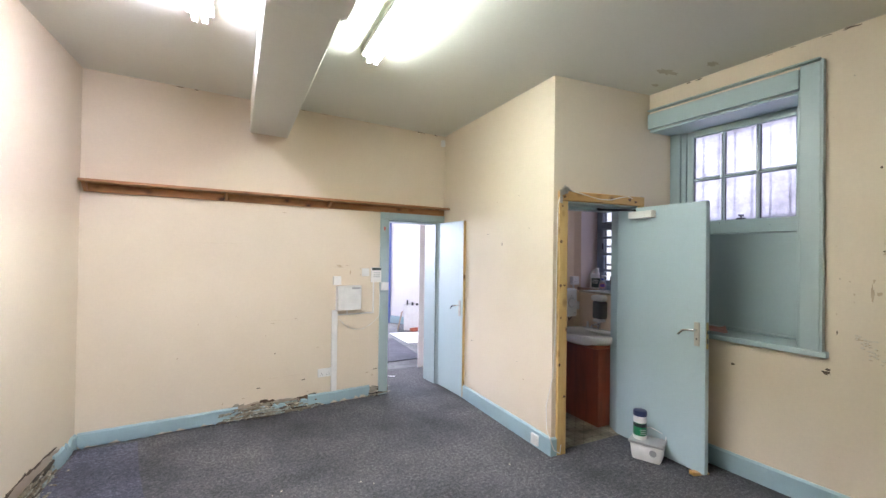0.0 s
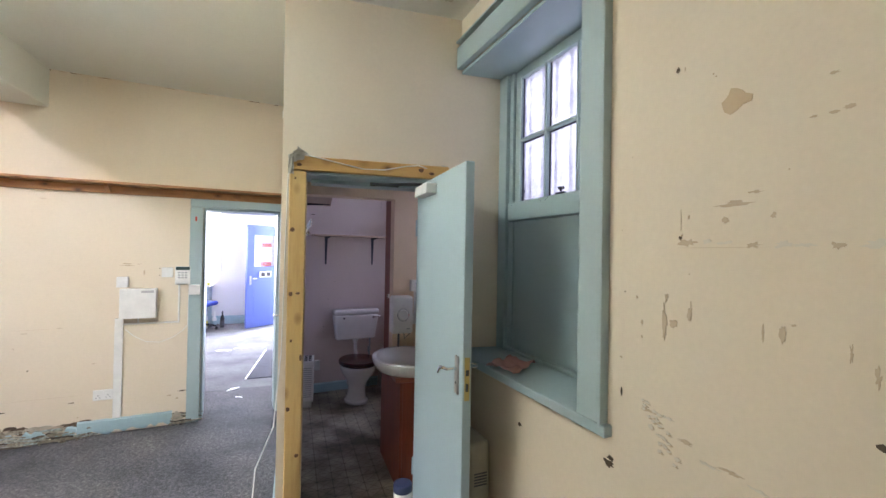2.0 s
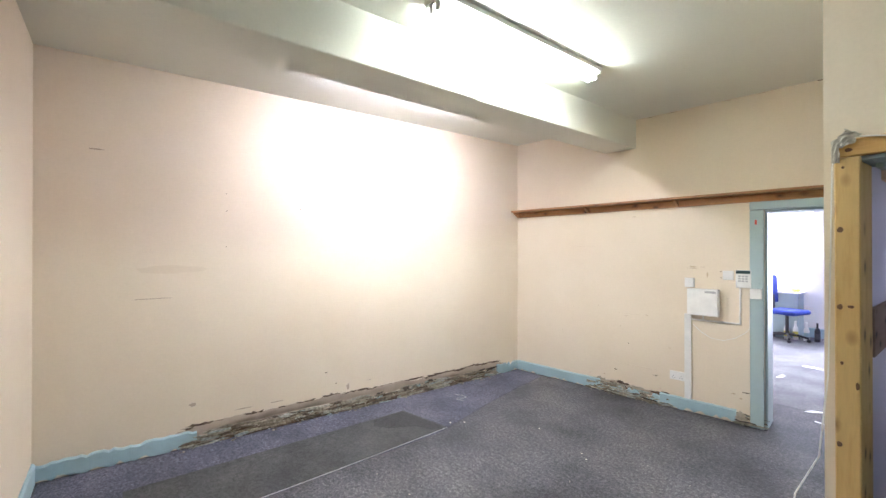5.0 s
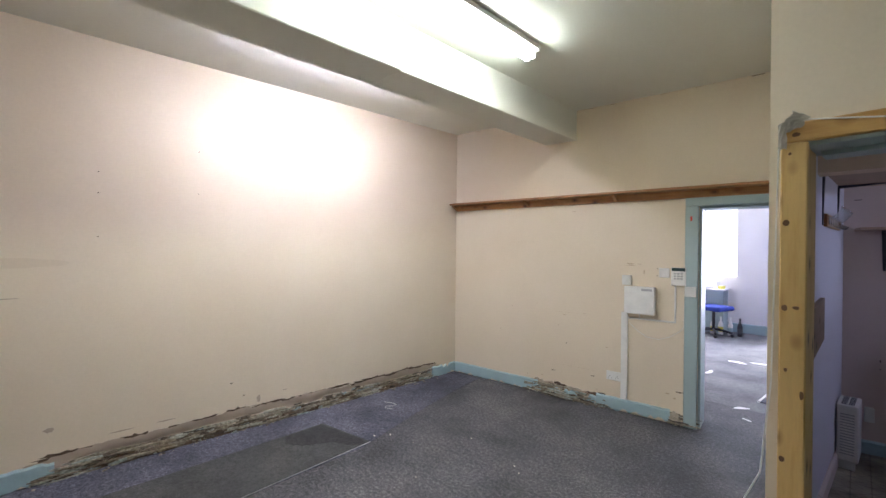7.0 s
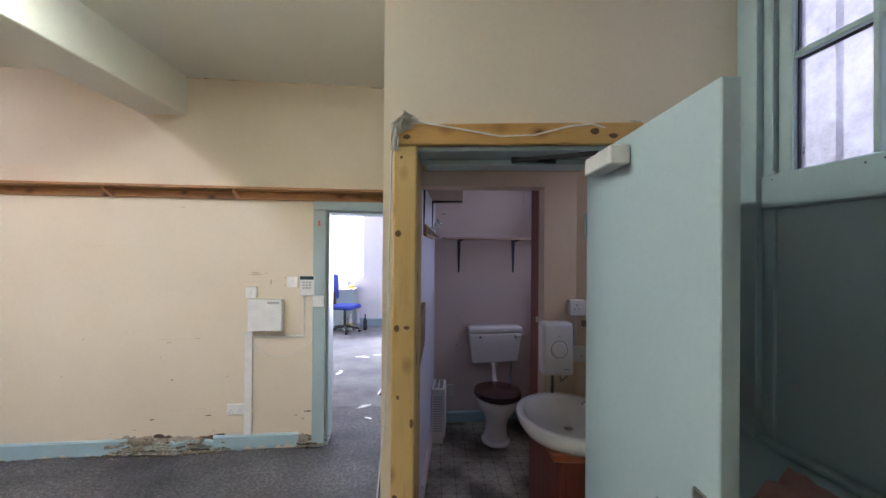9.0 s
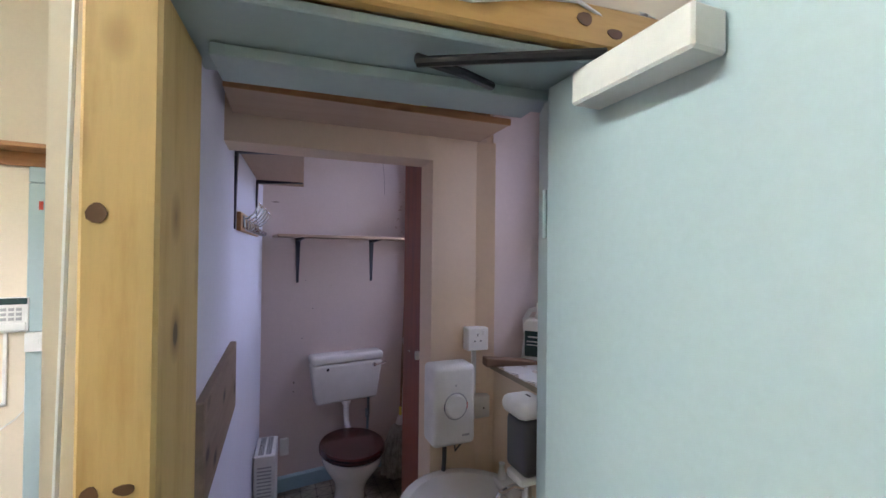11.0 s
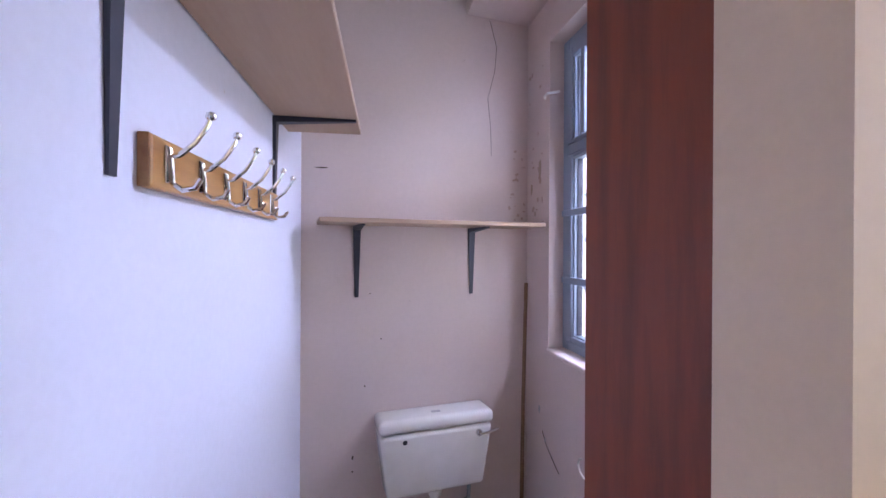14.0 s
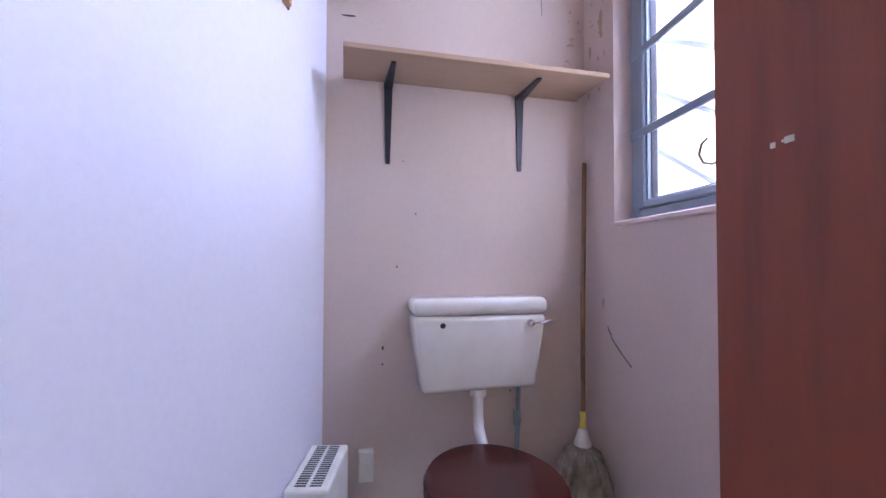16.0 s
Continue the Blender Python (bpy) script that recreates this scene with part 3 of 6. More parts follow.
part("nail_holes", boxes(*[(x, x + 0.005, -0.2625, -0.2615, z, z + 0.005) for x, z in ((0.60, 1.835), (0.645, 1.832), (0.585, 1.845), (0.30, 1.80), (0.92, 1.835))]), M_IRON, wi)
for a, b in ((0.1565, 0.3755), (0.4085, 0.6215), (0.6545, 0.8705)):
    for c, d in ((1.856, 2.1985), (2.2315, 2.579)):
        pn = part("pane", boxes((a, b, -0.312, -0.307, c, d)), M_FROST, wi)
        pn.visible_shadow = False
bars = thing("window_bars", on_east(1.83, 0), "dark iron security bars outside the sash window", "bars")
for k in range(8):
    part("bar", pipes(([(0.12 + 0.125 * k, -0.44, 1.1), (0.12 + 0.125 * k, -0.44, 2.66)], 0.009), seg=6), M_IRON, bars)
part("rail", boxes((0.05, 1.05, -0.446, -0.434, 1.85, 1.89)), M_IRON, bars)


def backdrop(name, x0, x1, y0, y1, z0, z1, glow=M_DAYGLOW):
    tagged(mesh_object(name, boxes((x0, x1, y0, y1, z0, z1)), glow), "plain glowing backdrop for the daylight outdoors", "backdrop", kind="structure")


backdrop("backdrop", 4.9, 4.95, 1.0, 3.0, 0.3, 3.6, M_YARD)
backdrop("backdrop", 4.9, 4.95, 3.0, 5.9, 0.3, 3.6, M_YARDSKY)

# ---- toilet windows ----


def steel_window(name, m, width, height, split, bars_at, label, foot=(0.055, 0.045)):
    """A grey-blue casement with a top light, its panes, and flat bars across; local x along, y into the room, z from the sill."""
    w = thing(name, m, label, "window", kind="structure")
    f, r = foot
    part("frame", boxes((0, 0.05, -0.06, 0.0, 0, height), (width - 0.05, width, -0.06, 0.0, 0, height), (0.05, width - 0.05, -0.06, 0.0, 0, f),
                        (0.05, width - 0.05, -0.06, 0.0, height - 0.05, height), bevel=0.004), M_FRAME, w)
    part("transom", boxes((0.05, width - 0.05, -0.062, 0.004, split - 0.022, split + 0.022), bevel=0.004), M_FRAME, w)
    for z0, z1, lo, hi in ((f, split - 0.022, r, 0.017), (split + 0.022, height - 0.05, 0.017, 0.045)):
        sash = part("sash", boxes((0.052, 0.093, -0.048, 0.010, z0 + 0.002, z1 - 0.002), (width - 0.093, width - 0.052, -0.048, 0.010, z0 + 0.002, z1 - 0.002),
                                  (0.093, width - 0.093, -0.048, 0.010, z0 + 0.002, z0 + lo), (0.093, width - 0.093, -0.048, 0.010, z1 - hi, z1 - 0.002), bevel=0.004), M_FRAME, w)
        part("bead", boxes((0.093, 0.104, -0.035, 0.0, z0 + lo, z1 - hi), (width - 0.104, width - 0.093, -0.035, 0.0, z0 + lo, z1 - hi),
                           (0.104, width - 0.104, -0.035, 0.0, z0 + lo, z0 + lo + 0.005), (0.104, width - 0.104, -0.035, 0.0, z1 - hi - 0.005, z1 - hi)), M_FRAME, sash)
        part("putty", boxes((0.104, 0.108, -0.034, -0.012, z0 + lo + 0.006, z1 - hi - 0.006), (width - 0.108, width - 0.104, -0.034, -0.012, z0 + lo + 0.006, z1 - hi - 0.006)), M_IRON, sash, "dark weathered putty line")
        p = part("pane", boxes((0.093, width - 0.093, -0.032, -0.027, z0 + lo, z1 - hi)), M_CLEARGLASS, sash)
        p.visible_shadow = False
    for z in bars_at:
        part("bar", boxes((0.03, width - 0.03, 0.012, 0.022, z - 0.014, z + 0.014), bevel=0.003), M_FRAME, w, "flat painted safety bar")
    return w


w2 = steel_window("window_2", pose(4.165, 3.082, 1.192, 0, 0, 90), 0.712, 1.073, 0.68, (0.207, 0.381, 0.555, 0.848),
                  "grey-blue casement window with flat safety bars and obscured glass")
part("stay", boxes((0.608, 0.617, 0.010, 0.028, 0.43, 0.50), (0.600, 0.609, 0.020, 0.030, 0.455, 0.475), bevel=0.003), M_IRON, w2, "small rusty metal catch")
part("outside_bar", pipes(([(0.02, -0.13, 0.465), (0.69, -0.13, 0.465)], 0.012), ([(0.02, -0.13, 0.265), (0.69, -0.13, 0.265)], 0.012), seg=6), M_IRON, w2)
w3 = steel_window("window_3", pose(4.15, 4.25, 1.185, 0, 0, 90), 0.985, 1.33, 0.85, (0.300, 0.582), "grey-blue casement window with obscured glass", (0.040, 0.026))
for z in (1.30, 1.10, 0.895, 0.683, 0.485, 0.272):
    x0 = max(0.0, 0.99 - (z - 0.02) / 0.61)
    part("grille_rod", pipes(([(x0, -0.10, z + 0.61 * (x0 - 0.99)), (0.985, -0.10, z)], 0.011), seg=6), M_FRAME, w3)
part("mullion", boxes((0.80, 0.83, -0.048, 0.008, 0.895, 1.28), bevel=0.003), M_FRAME, w3)
structure("window_board_toilet", boxes((4.07, 4.19, 4.255, 5.23, 1.165, 1.184), bevel=0.004), M_LILAC, "white painted window board in the toilet", "window sill")

# ---- shop beyond the doorway ----
SHOP = 2.9
wall("shop_wall_west", (-0.9, 10.4), (-0.9, 5.0), 0.2, 0, SHOP, [], M_SHOPWALL, "white painted shop wall")
wall("shop_wall_far", (2.55, 10.35), (-0.95, 10.35), 0.2, 0, SHOP, [(1.05, 3.3, 1.05, 2.6)], M_SHOPWALL, "white shop wall with a wide window")
wall("shop_wall_entrance", (3.72, 9.28), (2.50, 10.33), 0.12, 0, SHOP, [(0.33, 1.32, -0.01, 2.08), (0.33, 1.32, 2.14, 2.55)], M_SHOPWALL, "pale blue shop entrance wall")
wall("shop_wall_right", (4.35, 8.30), (3.70, 9.32), 0.2, 0, SHOP, [], M_SHOPWALL, "white shop wall beside the entrance")
wall("shop_wall_east", (4.35, 5.60), (4.35, 8.35), 0.2, 0, SHOP, [], M_SHOPWALL, "white shop side wall")
wall("shop_wall_south", (2.88, 5.72), (4.4, 5.72), 0.02, 0, SHOP, [], M_SHOPWALL, "white shop wall behind the toilet")
structure("shop_floor", boxes((-1.1, 4.6, 5.75, 11.0, -0.1, 0.0)), M_SHOPCARPET, "worn grey cord carpet in the shop", "floor")
structure("shop_ceiling", boxes((-1.1, 4.6, 5.19, 10.6, SHOP, SHOP + 0.1)), M_CEIL, "white shop ceiling", "ceiling")
structure("pavement", boxes((-6, 12, 11.0, 22, -0.25, -0.12)), plain("pale_paving", (0.42, 0.41, 0.39), 0.9, 0, 0.3), "pale paved ground outside", "pavement")
backdrop("backdrop", -1.6, 1.9, 10.75, 10.8, 0.4, 3.2)
# glowing sheet in place of the bright bank, added to hide the tree trunk
backdrop("backdrop", -5, 11, 16.0, 16.05, -0.12, 1.95)
backdrop("backdrop", -8, 14, 21.9, 21.95, -0.12, 9.0)

# ---- main room: lights, shelf, skirting ----


def ceiling_light(m, tube):
    t = thing("ceiling_light", m, "twin fluorescent batten light, lit, fixed to the ceiling", "ceiling light", "ceiling battens")
    part("batten", boxes((-0.075, 0.075, -1.55, 0.0, 0.012, 0.045), bevel=0.004), M_WHITE, t)
    for x in (-0.026, 0.026):
        part("tube", pipes(([(x, -1.525, -0.025), (x, -0.025, -0.025)], 0.0135), seg=10), tube, t, "glowing white tube", True)
        for y in (-1.54, -0.025):
            part("lampholder", boxes((x - 0.016, x + 0.016, y, y + 0.02, -0.045, 0.02), bevel=0.003), M_WHITE, t)
    for y in (-1.54, -0.025):
        part("crossbar", boxes((-0.07, 0.07, y, y + 0.02, 0.0, 0.02)), M_WHITE, t)
    return t


cl1 = ceiling_light(pose(1.47, 3.31, H - 0.046), M_TUBE)
cl2 = ceiling_light(pose(0.43, 3.26, H - 0.046), M_TUBE_NEW)

sh = thing("wall_shelf", on_back(-0.45, 0), "long brown stained pine shelf with a cleat on the back wall", "shelf")
part("board", boxes((0.0, 3.33, -0.155, -0.002, 2.066, 2.086), bevel=0.003), M_SHELF, sh)
part("cleat", boxes((0.02, 3.33, -0.024, -0.002, 2.0, 2.065), bevel=0.003), M_SHELF, sh)
for x in (0.03, 1.0, 1.93):
    part("bracket", prism([(-0.024, 2.064), (-0.13, 2.064), (-0.12, 2.045), (-0.05, 2.015), (-0.024, 2.0)], x - 0.012, x + 0.012), M_SHELF, sh).matrix_basis = Matrix(
        ((0, 0, 1, 0), (1, 0, 0, 0), (0, 1, 0, 0), (0, 0, 0, 1)))


def ragged_board(length, h, thick, top=0.002, bottom=0.002, step=0.03, seed=1):
    """A skirting board along x with its edges broken as far as top and bottom say; its back is at y = 0."""
    rnd = random.Random(seed)
    bm = bmesh.new()
    n = max(2, int(length / step))
    cols = []
    for i in range(n + 1):
        x = length * i / n
        z0, z1 = rnd.random() ** 2 * bottom, h - rnd.random() ** 2 * top
        cols.append([bm.verts.new((x, y, z)) for y, z in ((0, z0), (-thick, z0), (-thick, z1 - 0.012), (-thick * 0.4, z1), (0, z1))])
    for u, v in zip(cols, cols[1:]):
        for k in range(5):
            bm.faces.new((u[k], u[(k + 1) % 5], v[(k + 1) % 5], v[k]))
    bm.faces.new(cols[0])
    bm.faces.new(cols[-1][::-1])
    return bm


def skirting(m, length, h=0.125, thick=0.02, top=0.002, bottom=0.002, seed=1, label="pale blue painted skirting board", mat=None):
    ob = mesh_object("baseboard", ragged_board(length, h, thick, top, bottom, seed=seed), mat or M_SKIRT)
    ob.matrix_basis = m
    return tagged(ob, label, "skirting board", kind="structure")


WEST = math.degrees(math.atan2(BL[1] - FL[1], BL[0] - FL[0]))


def on_west(y, z=0.0, out=0.0):
    """On the left-hand wall; local x along it towards the back wall, y into the wall."""
    k = (y - FL[1]) / (BL[1] - FL[1])
    return pose(FL[0] + k * (BL[0] - FL[0]), y, z, 0, 0, WEST) @ pose(0, -out, 0)


BADLY = "pale blue skirting board rotted and broken away"
skirting(on_back(-0.44, 0), 1.12, top=0.004, bottom=0.03, seed=2)
skirting(on_back(0.68, 0), 0.62, h=0.10, thick=0.016, top=0.075, bottom=0.05, seed=3, label=BADLY)
skirting(on_back(1.30, 0), 0.65, top=0.006, bottom=0.045, seed=4)
skirting(on_west(-0.02), 0.95, h=0.13, top=0.02, bottom=0.03, seed=5)
skirting(on_west(0.90), 3.2, h=0.05, thick=0.03, top=0.04, bottom=0.01, seed=6, label="rotten remains of a skirting board", mat=M_ROT)
skirting(on_west(4.22), 0.38, h=0.125, top=0.05, bottom=0.03, seed=7, label=BADLY)
for m, ln in ((pose(2.873, 4.93, 0, 0, 0, -90.58), 1.94), (on_east(2.90, 0) @ pose(0, 0, 0, 0, 0, 180), 2.9), (on_front(2.836, 0), 0.056)):
    skirting(m, ln, h=0.14, seed=8)
skirting(pose(-0.62, -0.03, 0, 0, 0, 180) @ pose(-4.6, 0, 0), 4.6, h=0.14, seed=9)
lw = bpy.data.objects["wall_west"]
nw = bpy.data.objects["wall_north"]
ew = bpy.data.objects["wall_east"]


def blotch(owner, name, m, w, h, material, seed, points=14, rough=0.45):
    """A thin flake or mark with an uneven outline, on a wall; m has x along and z up, -y out of the wall."""
    rnd = random.Random(seed)
    pts = []
    for k in range(points):
        a = 2 * math.pi * k / points
        r = 1 - rough * rnd.random()
        pts.append((0.5 * w * r * math.cos(a), 0.5 * h * r * math.sin(a)))
    ob = part(name, prism(pts, 0.0004, 0.0022), material, owner)
    ob.matrix_basis = m @ pose(0, 0, 0, 90)
    return ob


# bare plaster along the foot of the left-hand wall, with a dark torn upper edge
rnd = random.Random(77)
for i in range(15):
    y = 0.95 + i * 0.225 + rnd.uniform(-0.05, 0.05)
    blotch(lw, "torn_edge", on_west(y, 0.155 + rnd.uniform(-0.012, 0.012)), rnd.uniform(0.3, 0.5), rnd.uniform(0.03, 0.07), M_ROT, 500 + i, 30, 0.6)
    blotch(lw, "bare_patch", on_west(y, 0.112 + rnd.uniform(-0.01, 0.01), 0.001), rnd.uniform(0.42, 0.62), rnd.uniform(0.09, 0.12), M_BARE, 100 + i, 34, 0.3)
    blotch(lw, "bare_patch", on_west(y + 0.1, 0.05, 0.002), rnd.uniform(0.3, 0.5), rnd.uniform(0.06, 0.10), M_ROT if i % 2 else M_RUBBLE, 120 + i, 30, 0.5)
for i in range(6):
    blotch(nw, "bare_patch", on_back(0.66 + i * 0.125, 0.095 + rnd.uniform(-0.02, 0.015)), rnd.uniform(0.2, 0.36), rnd.uniform(0.05, 0.10), (M_RUBBLE, M_BARE, M_ROT)[i % 3], 140 + i, 26, 0.55)
blotch(nw, "bare_patch", on_back(1.98, 0.06, 0.02), 0.11, 0.13, M_RUBBLE, 150, 22)


def rubble(name, m, length, depth, count, size, seed, label, splinters=True):
    """Broken plaster and splinters heaped along the foot of a wall."""
    rnd = random.Random(seed)
    bm = bmesh.new()
    for i in range(count):
        x, y = rnd.random() * length, -depth * rnd.random() ** 1.6
        r = size * (0.3 + rnd.random() ** 2)
        z = max(0.0, 0.02 * (1 + y / depth) * rnd.random())
        mm = pose(x, y, z + r * 0.2, rnd.random() * 30, rnd.random() * 30, rnd.random() * 180) @ Matrix.Diagonal((1.6 * r, r, 0.4 * r, 1))
        vs = bmesh.ops.create_icosphere(bm, subdivisions=1, radius=1.0, matrix=mm)["verts"]
        for v in vs:
            v.co += Vector((rnd.uniform(-1, 1), rnd.uniform(-1, 1), rnd.uniform(-1, 1))) * r * 0.28
    for i in range(int(length * 85) if splinters else 0):
        # thin layers of split board and plaster, lying along the wall
        ln, hh = 0.05 + 0.22 * rnd.random() ** 1.5, 0.005 + 0.017 * rnd.random() ** 2
        x = rnd.random() * max(0.01, length - ln)
        z = 0.095 * rnd.random() ** 1.3
        y0 = -0.004 - (0.105 - z) / 0.105 * depth * 0.55 * rnd.random()
        th = 0.006 + 0.012 * rnd.random()
        n = 4
        tilt, lift = rnd.uniform(-0.05, 0.05), rnd.uniform(-0.006, 0.006)
        rings = []
        for k in range(n + 1):
            u = k / n
            end = 1.0 if 0 < k < n else 0.35 + 0.5 * rnd.random()
            zz = max(0.001, z + tilt * ln * (u - 0.5) + lift * math.sin(5 * u) + rnd.uniform(-0.002, 0.002))
            xx, yy = x + ln * u, y0 + rnd.uniform(-0.003, 0.003)
            top = zz + hh * end + rnd.uniform(0, 0.005)
            rings.append([bm.verts.new(p) for p in ((xx, yy, zz), (xx, yy - th * end, zz), (xx, yy - th * end * 0.8, top), (xx, yy, top))])
        for p, q in zip(rings, rings[1:]):
            for k in range(4):
                bm.faces.new((p[k], q[k], q[(k + 1) % 4], p[(k + 1) % 4]))
        bm.faces.new(rings[0])
        bm.faces.new(rings[-1][::-1])
    ob = mesh_object(name, bm, M_HEAP if splinters else M_FILLER)
    ob.matrix_basis = m
    return tagged(ob, label, "rubble", kind="stuff")


rubble("plaster_rubble", on_west(0.80), 3.45, 0.085, 160, 0.013, 11, "crumbled plaster and rotten wood along the wall foot")
rubble("plaster_rubble", on_back(0.50, 0), 0.95, 0.075, 50, 0.013, 12, "crumbled plaster below the broken skirting")
rubble("plaster_rubble", on_back(1.93, 0), 0.13, 0.05, 14, 0.012, 13, "crumbled plaster beside the door frame")
rubble("floor_crumbs", pose(0.3, 3.3, 0.0, 0, 0, 5), 2.6, 2.6, 26, 0.005, 14, "small pale crumbs scattered on the carpet", False)

strip = thing("carpet_strip", pose(0, 0, 0), "bluish grey cord carpet strip along the wall", "carpet")
part("carpet_piece", prism([(-0.60, 0.0), (0.47, 0.0), (0.50, 1.1), (0.43, 2.62), (-0.52, 2.58)], 0.0006, 0.0032), M_BLUECARPET, strip)
part("carpet_piece", prism([(-0.52, 2.583), (0.43, 2.623), (0.18, 3.5), (0.05, 4.05), (-0.05, 4.58), (-0.42, 4.56)], 0.0006, 0.0032), M_BLUECARPET, strip)
ptch = thing("carpet_patch", pose(0, 0, 0), "darker worn rectangle of carpet laid on the floor", "carpet")
part("carpet_piece", prism([(-0.16, 2.62), (0.40, 2.72), (0.47, 1.7), (0.50, 1.1), (0.42, 0.45), (-0.12, 0.45)], 0.0034, 0.009), M_PATCH, ptch)
part("frayed_edge", pipes(([(0.405, 2.72, 0.008), (0.475, 1.7, 0.008), (0.503, 1.1, 0.008)], 0.0028), seg=5), M_GREY, ptch, "pale frayed edge")
part("scorched_end", prism([(-0.15, 2.60), (0.02, 2.635), (0.30, 2.69), (0.385, 2.68), (0.37, 2.58), (0.20, 2.50), (0.10, 2.30), (-0.02, 2.22), (-0.13, 2.28)], 0.0092, 0.0100),
     carpet("blackened_carpet", (0.008, 0.008, 0.008), (0.022, 0.022, 0.022), (0.05, 0.05, 0.048)), ptch, "blackened worn end")
sq = thing("chalk_squiggle", pose(-0.10, 3.30, 0.0034, 0, 0, 20), "pale squiggle of dried paint on the carpet", "paint mark")
part("trail", pipes(([(-0.09, 0.05, 0), (-0.02, 0.07, 0), (0.05, 0.05, 0), (0.04, 0.0, 0), (-0.02, -0.03, 0), (0.0, -0.07, 0), (0.07, -0.06, 0)], 0.0035), seg=5), M_GREY, sq)

# wear on the window wall
IN = pose(0, 0, 0, 0, 0, 180)
blotch(ew, "torn_paper", on_east(1.33, 1.95) @ IN, 0.095, 0.075, painted("torn_paper_buff", (0.50, 0.38, 0.24), (0.58, 0.45, 0.3), 0.9, 9, 0.6), 21, rough=0.6)
rnd = random.Random(5)
for i in range(12):
    blotch(ew, "scuff", on_east(1.45 - 0.055 * i + rnd.uniform(-0.01, 0.01), 1.585 + rnd.uniform(-0.008, 0.008)) @ IN, rnd.uniform(0.03, 0.075), rnd.uniform(0.012, 0.026), M_FILLER if i % 3 else M_SCUFF, 200 + i, 16, 0.75)
for y, z, w, h in ((1.52, 1.35, 0.02, 0.10), (1.515, 1.43, 0.015, 0.05), (1.44, 1.40, 0.012, 0.06), (1.10, 1.36, 0.012, 0.05), (1.06, 1.32, 0.02, 0.06), (1.33, 1.69, 0.09, 0.014),
                   (1.28, 1.71, 0.06, 0.010), (1.24, 1.65, 0.02, 0.02), (1.02, 1.74, 0.03, 0.008), (1.60, 1.30, 0.008, 0.02), (1.13, 1.94, 0.03, 0.008), (1.45, 1.66, 0.012, 0.016),
                   (1.465, 2.08, 0.008, 0.014), (1.47, 1.61, 0.008, 0.010), (1.20, 1.40, 0.02, 0.008), (1.62, 1.42, 0.012, 0.02), (1.68, 1.22, 0.014, 0.012)):
    blotch(ew, "scuff", on_east(y, z) @ IN, w * 0.8, h, M_SCUFF, int(1000 * y + z), 16, 0.8)
for i in range(15):
    blotch(ew, "flaking_patch", on_east(1.57 - 0.06 * i, 1.08 - 0.020 * i + 0.02 * math.sin(i * 1.7)) @ IN, 0.075, 0.014, M_FILLER if i % 2 else M_SCUFF, 300 + i, 18, 0.85)
for i, (y, z, w, h, m) in enumerate(((1.523, 1.355, 0.014, 0.13, M_SCUFF), (1.492, 1.357, 0.032, 0.03, M_SCUFF), (1.446, 1.389, 0.014, 0.06, M_SCUFF), (1.261, 1.371, 0.006, 0.05, M_SCUFF), (1.22, 1.376, 0.018, 0.05, M_SCUFF),
                                  (1.33, 1.683, 0.11, 0.012, M_SCUFF), (1.35, 1.646, 0.022, 0.020, M_SCUFF), (1.473, 1.65, 0.003, 0.07, M_FAINT), 
                                  (1.486, 2.086, 0.014, 0.020, M_ROT), (1.475, 1.603, 0.014, 0.012, M_ROT), (1.13, 1.857, 0.024, 0.010, M_SCUFF), (1.165, 1.858, 0.016, 0.007, M_SCUFF), (1.105, 1.861, 0.022, 0.012, M_SCUFF),
                                  (1.677, 1.107, 0.008, 0.03, M_ROT), (1.729, 0.849, 0.05, 0.032, M_ROT), (1.38, 1.575, 0.30, 0.003, M_FAINT), (1.60, 1.345, 0.01, 0.02, M_SCUFF))):
    blotch(ew, "scuff", on_east(y, z) @ IN, w, h, m, 700 + i, 20, 0.5)
for i in range(26):
    # plaster crumbling under torn paper beside the window
    u = i / 25
    y, z = 1.575 - 0.085 * u + 0.022 * math.sin(7 * i), 1.10 - 0.14 * u + 0.018 * math.sin(4.3 * i)
    blotch(ew, "torn_edge", on_east(y, z) @ IN, 0.026, 0.011, M_SCUFF, 800 + i, 15, 0.8)
    blotch(ew, "flaking_patch", on_east(y + 0.003, z + 0.004, 0.0015) @ IN, 0.022, 0.012, M_FILLER, 840 + i, 13, 0.7)
for y, z in ((1.72, 0.87), (1.35, 0.60), (2.25, 0.78), (1.05, 1.19)):
    blotch(ew, "plugged_hole", on_east(y, z) @ IN, 0.035, 0.022, M_ROT, int(y * 77))
for i in range(60):
    blotch(ew, "nail_hole", on_east(rnd.uniform(0.3, 1.7), rnd.uniform(0.3, 2.8)) @ IN, 0.006, 0.005, M_ROT if i % 3 == 0 else M_SCUFF, 400 + i, 7)
for x, z, w, h in ((1.05, 1.93, 0.05, 0.008), (0.35, 0.9, 0.008, 0.015), (0.65, 0.95, 0.01, 0.012), (0.9, 0.75, 0.012, 0.012), (1.6, 1.40, 0.13, 0.012), (1.72, 1.34, 0.02, 0.06), (1.92, 0.26, 0.05, 0.012),
                   (1.98, 0.23, 0.03, 0.02), (0.55, 0.17, 0.02, 0.012), (0.72, 0.19, 0.03, 0.012), (1.30, 0.16, 0.02, 0.01)):
    blotch(nw, "scuff", on_back(x, z), w, h, M_SCUFF, int(500 * x + 9 * z))
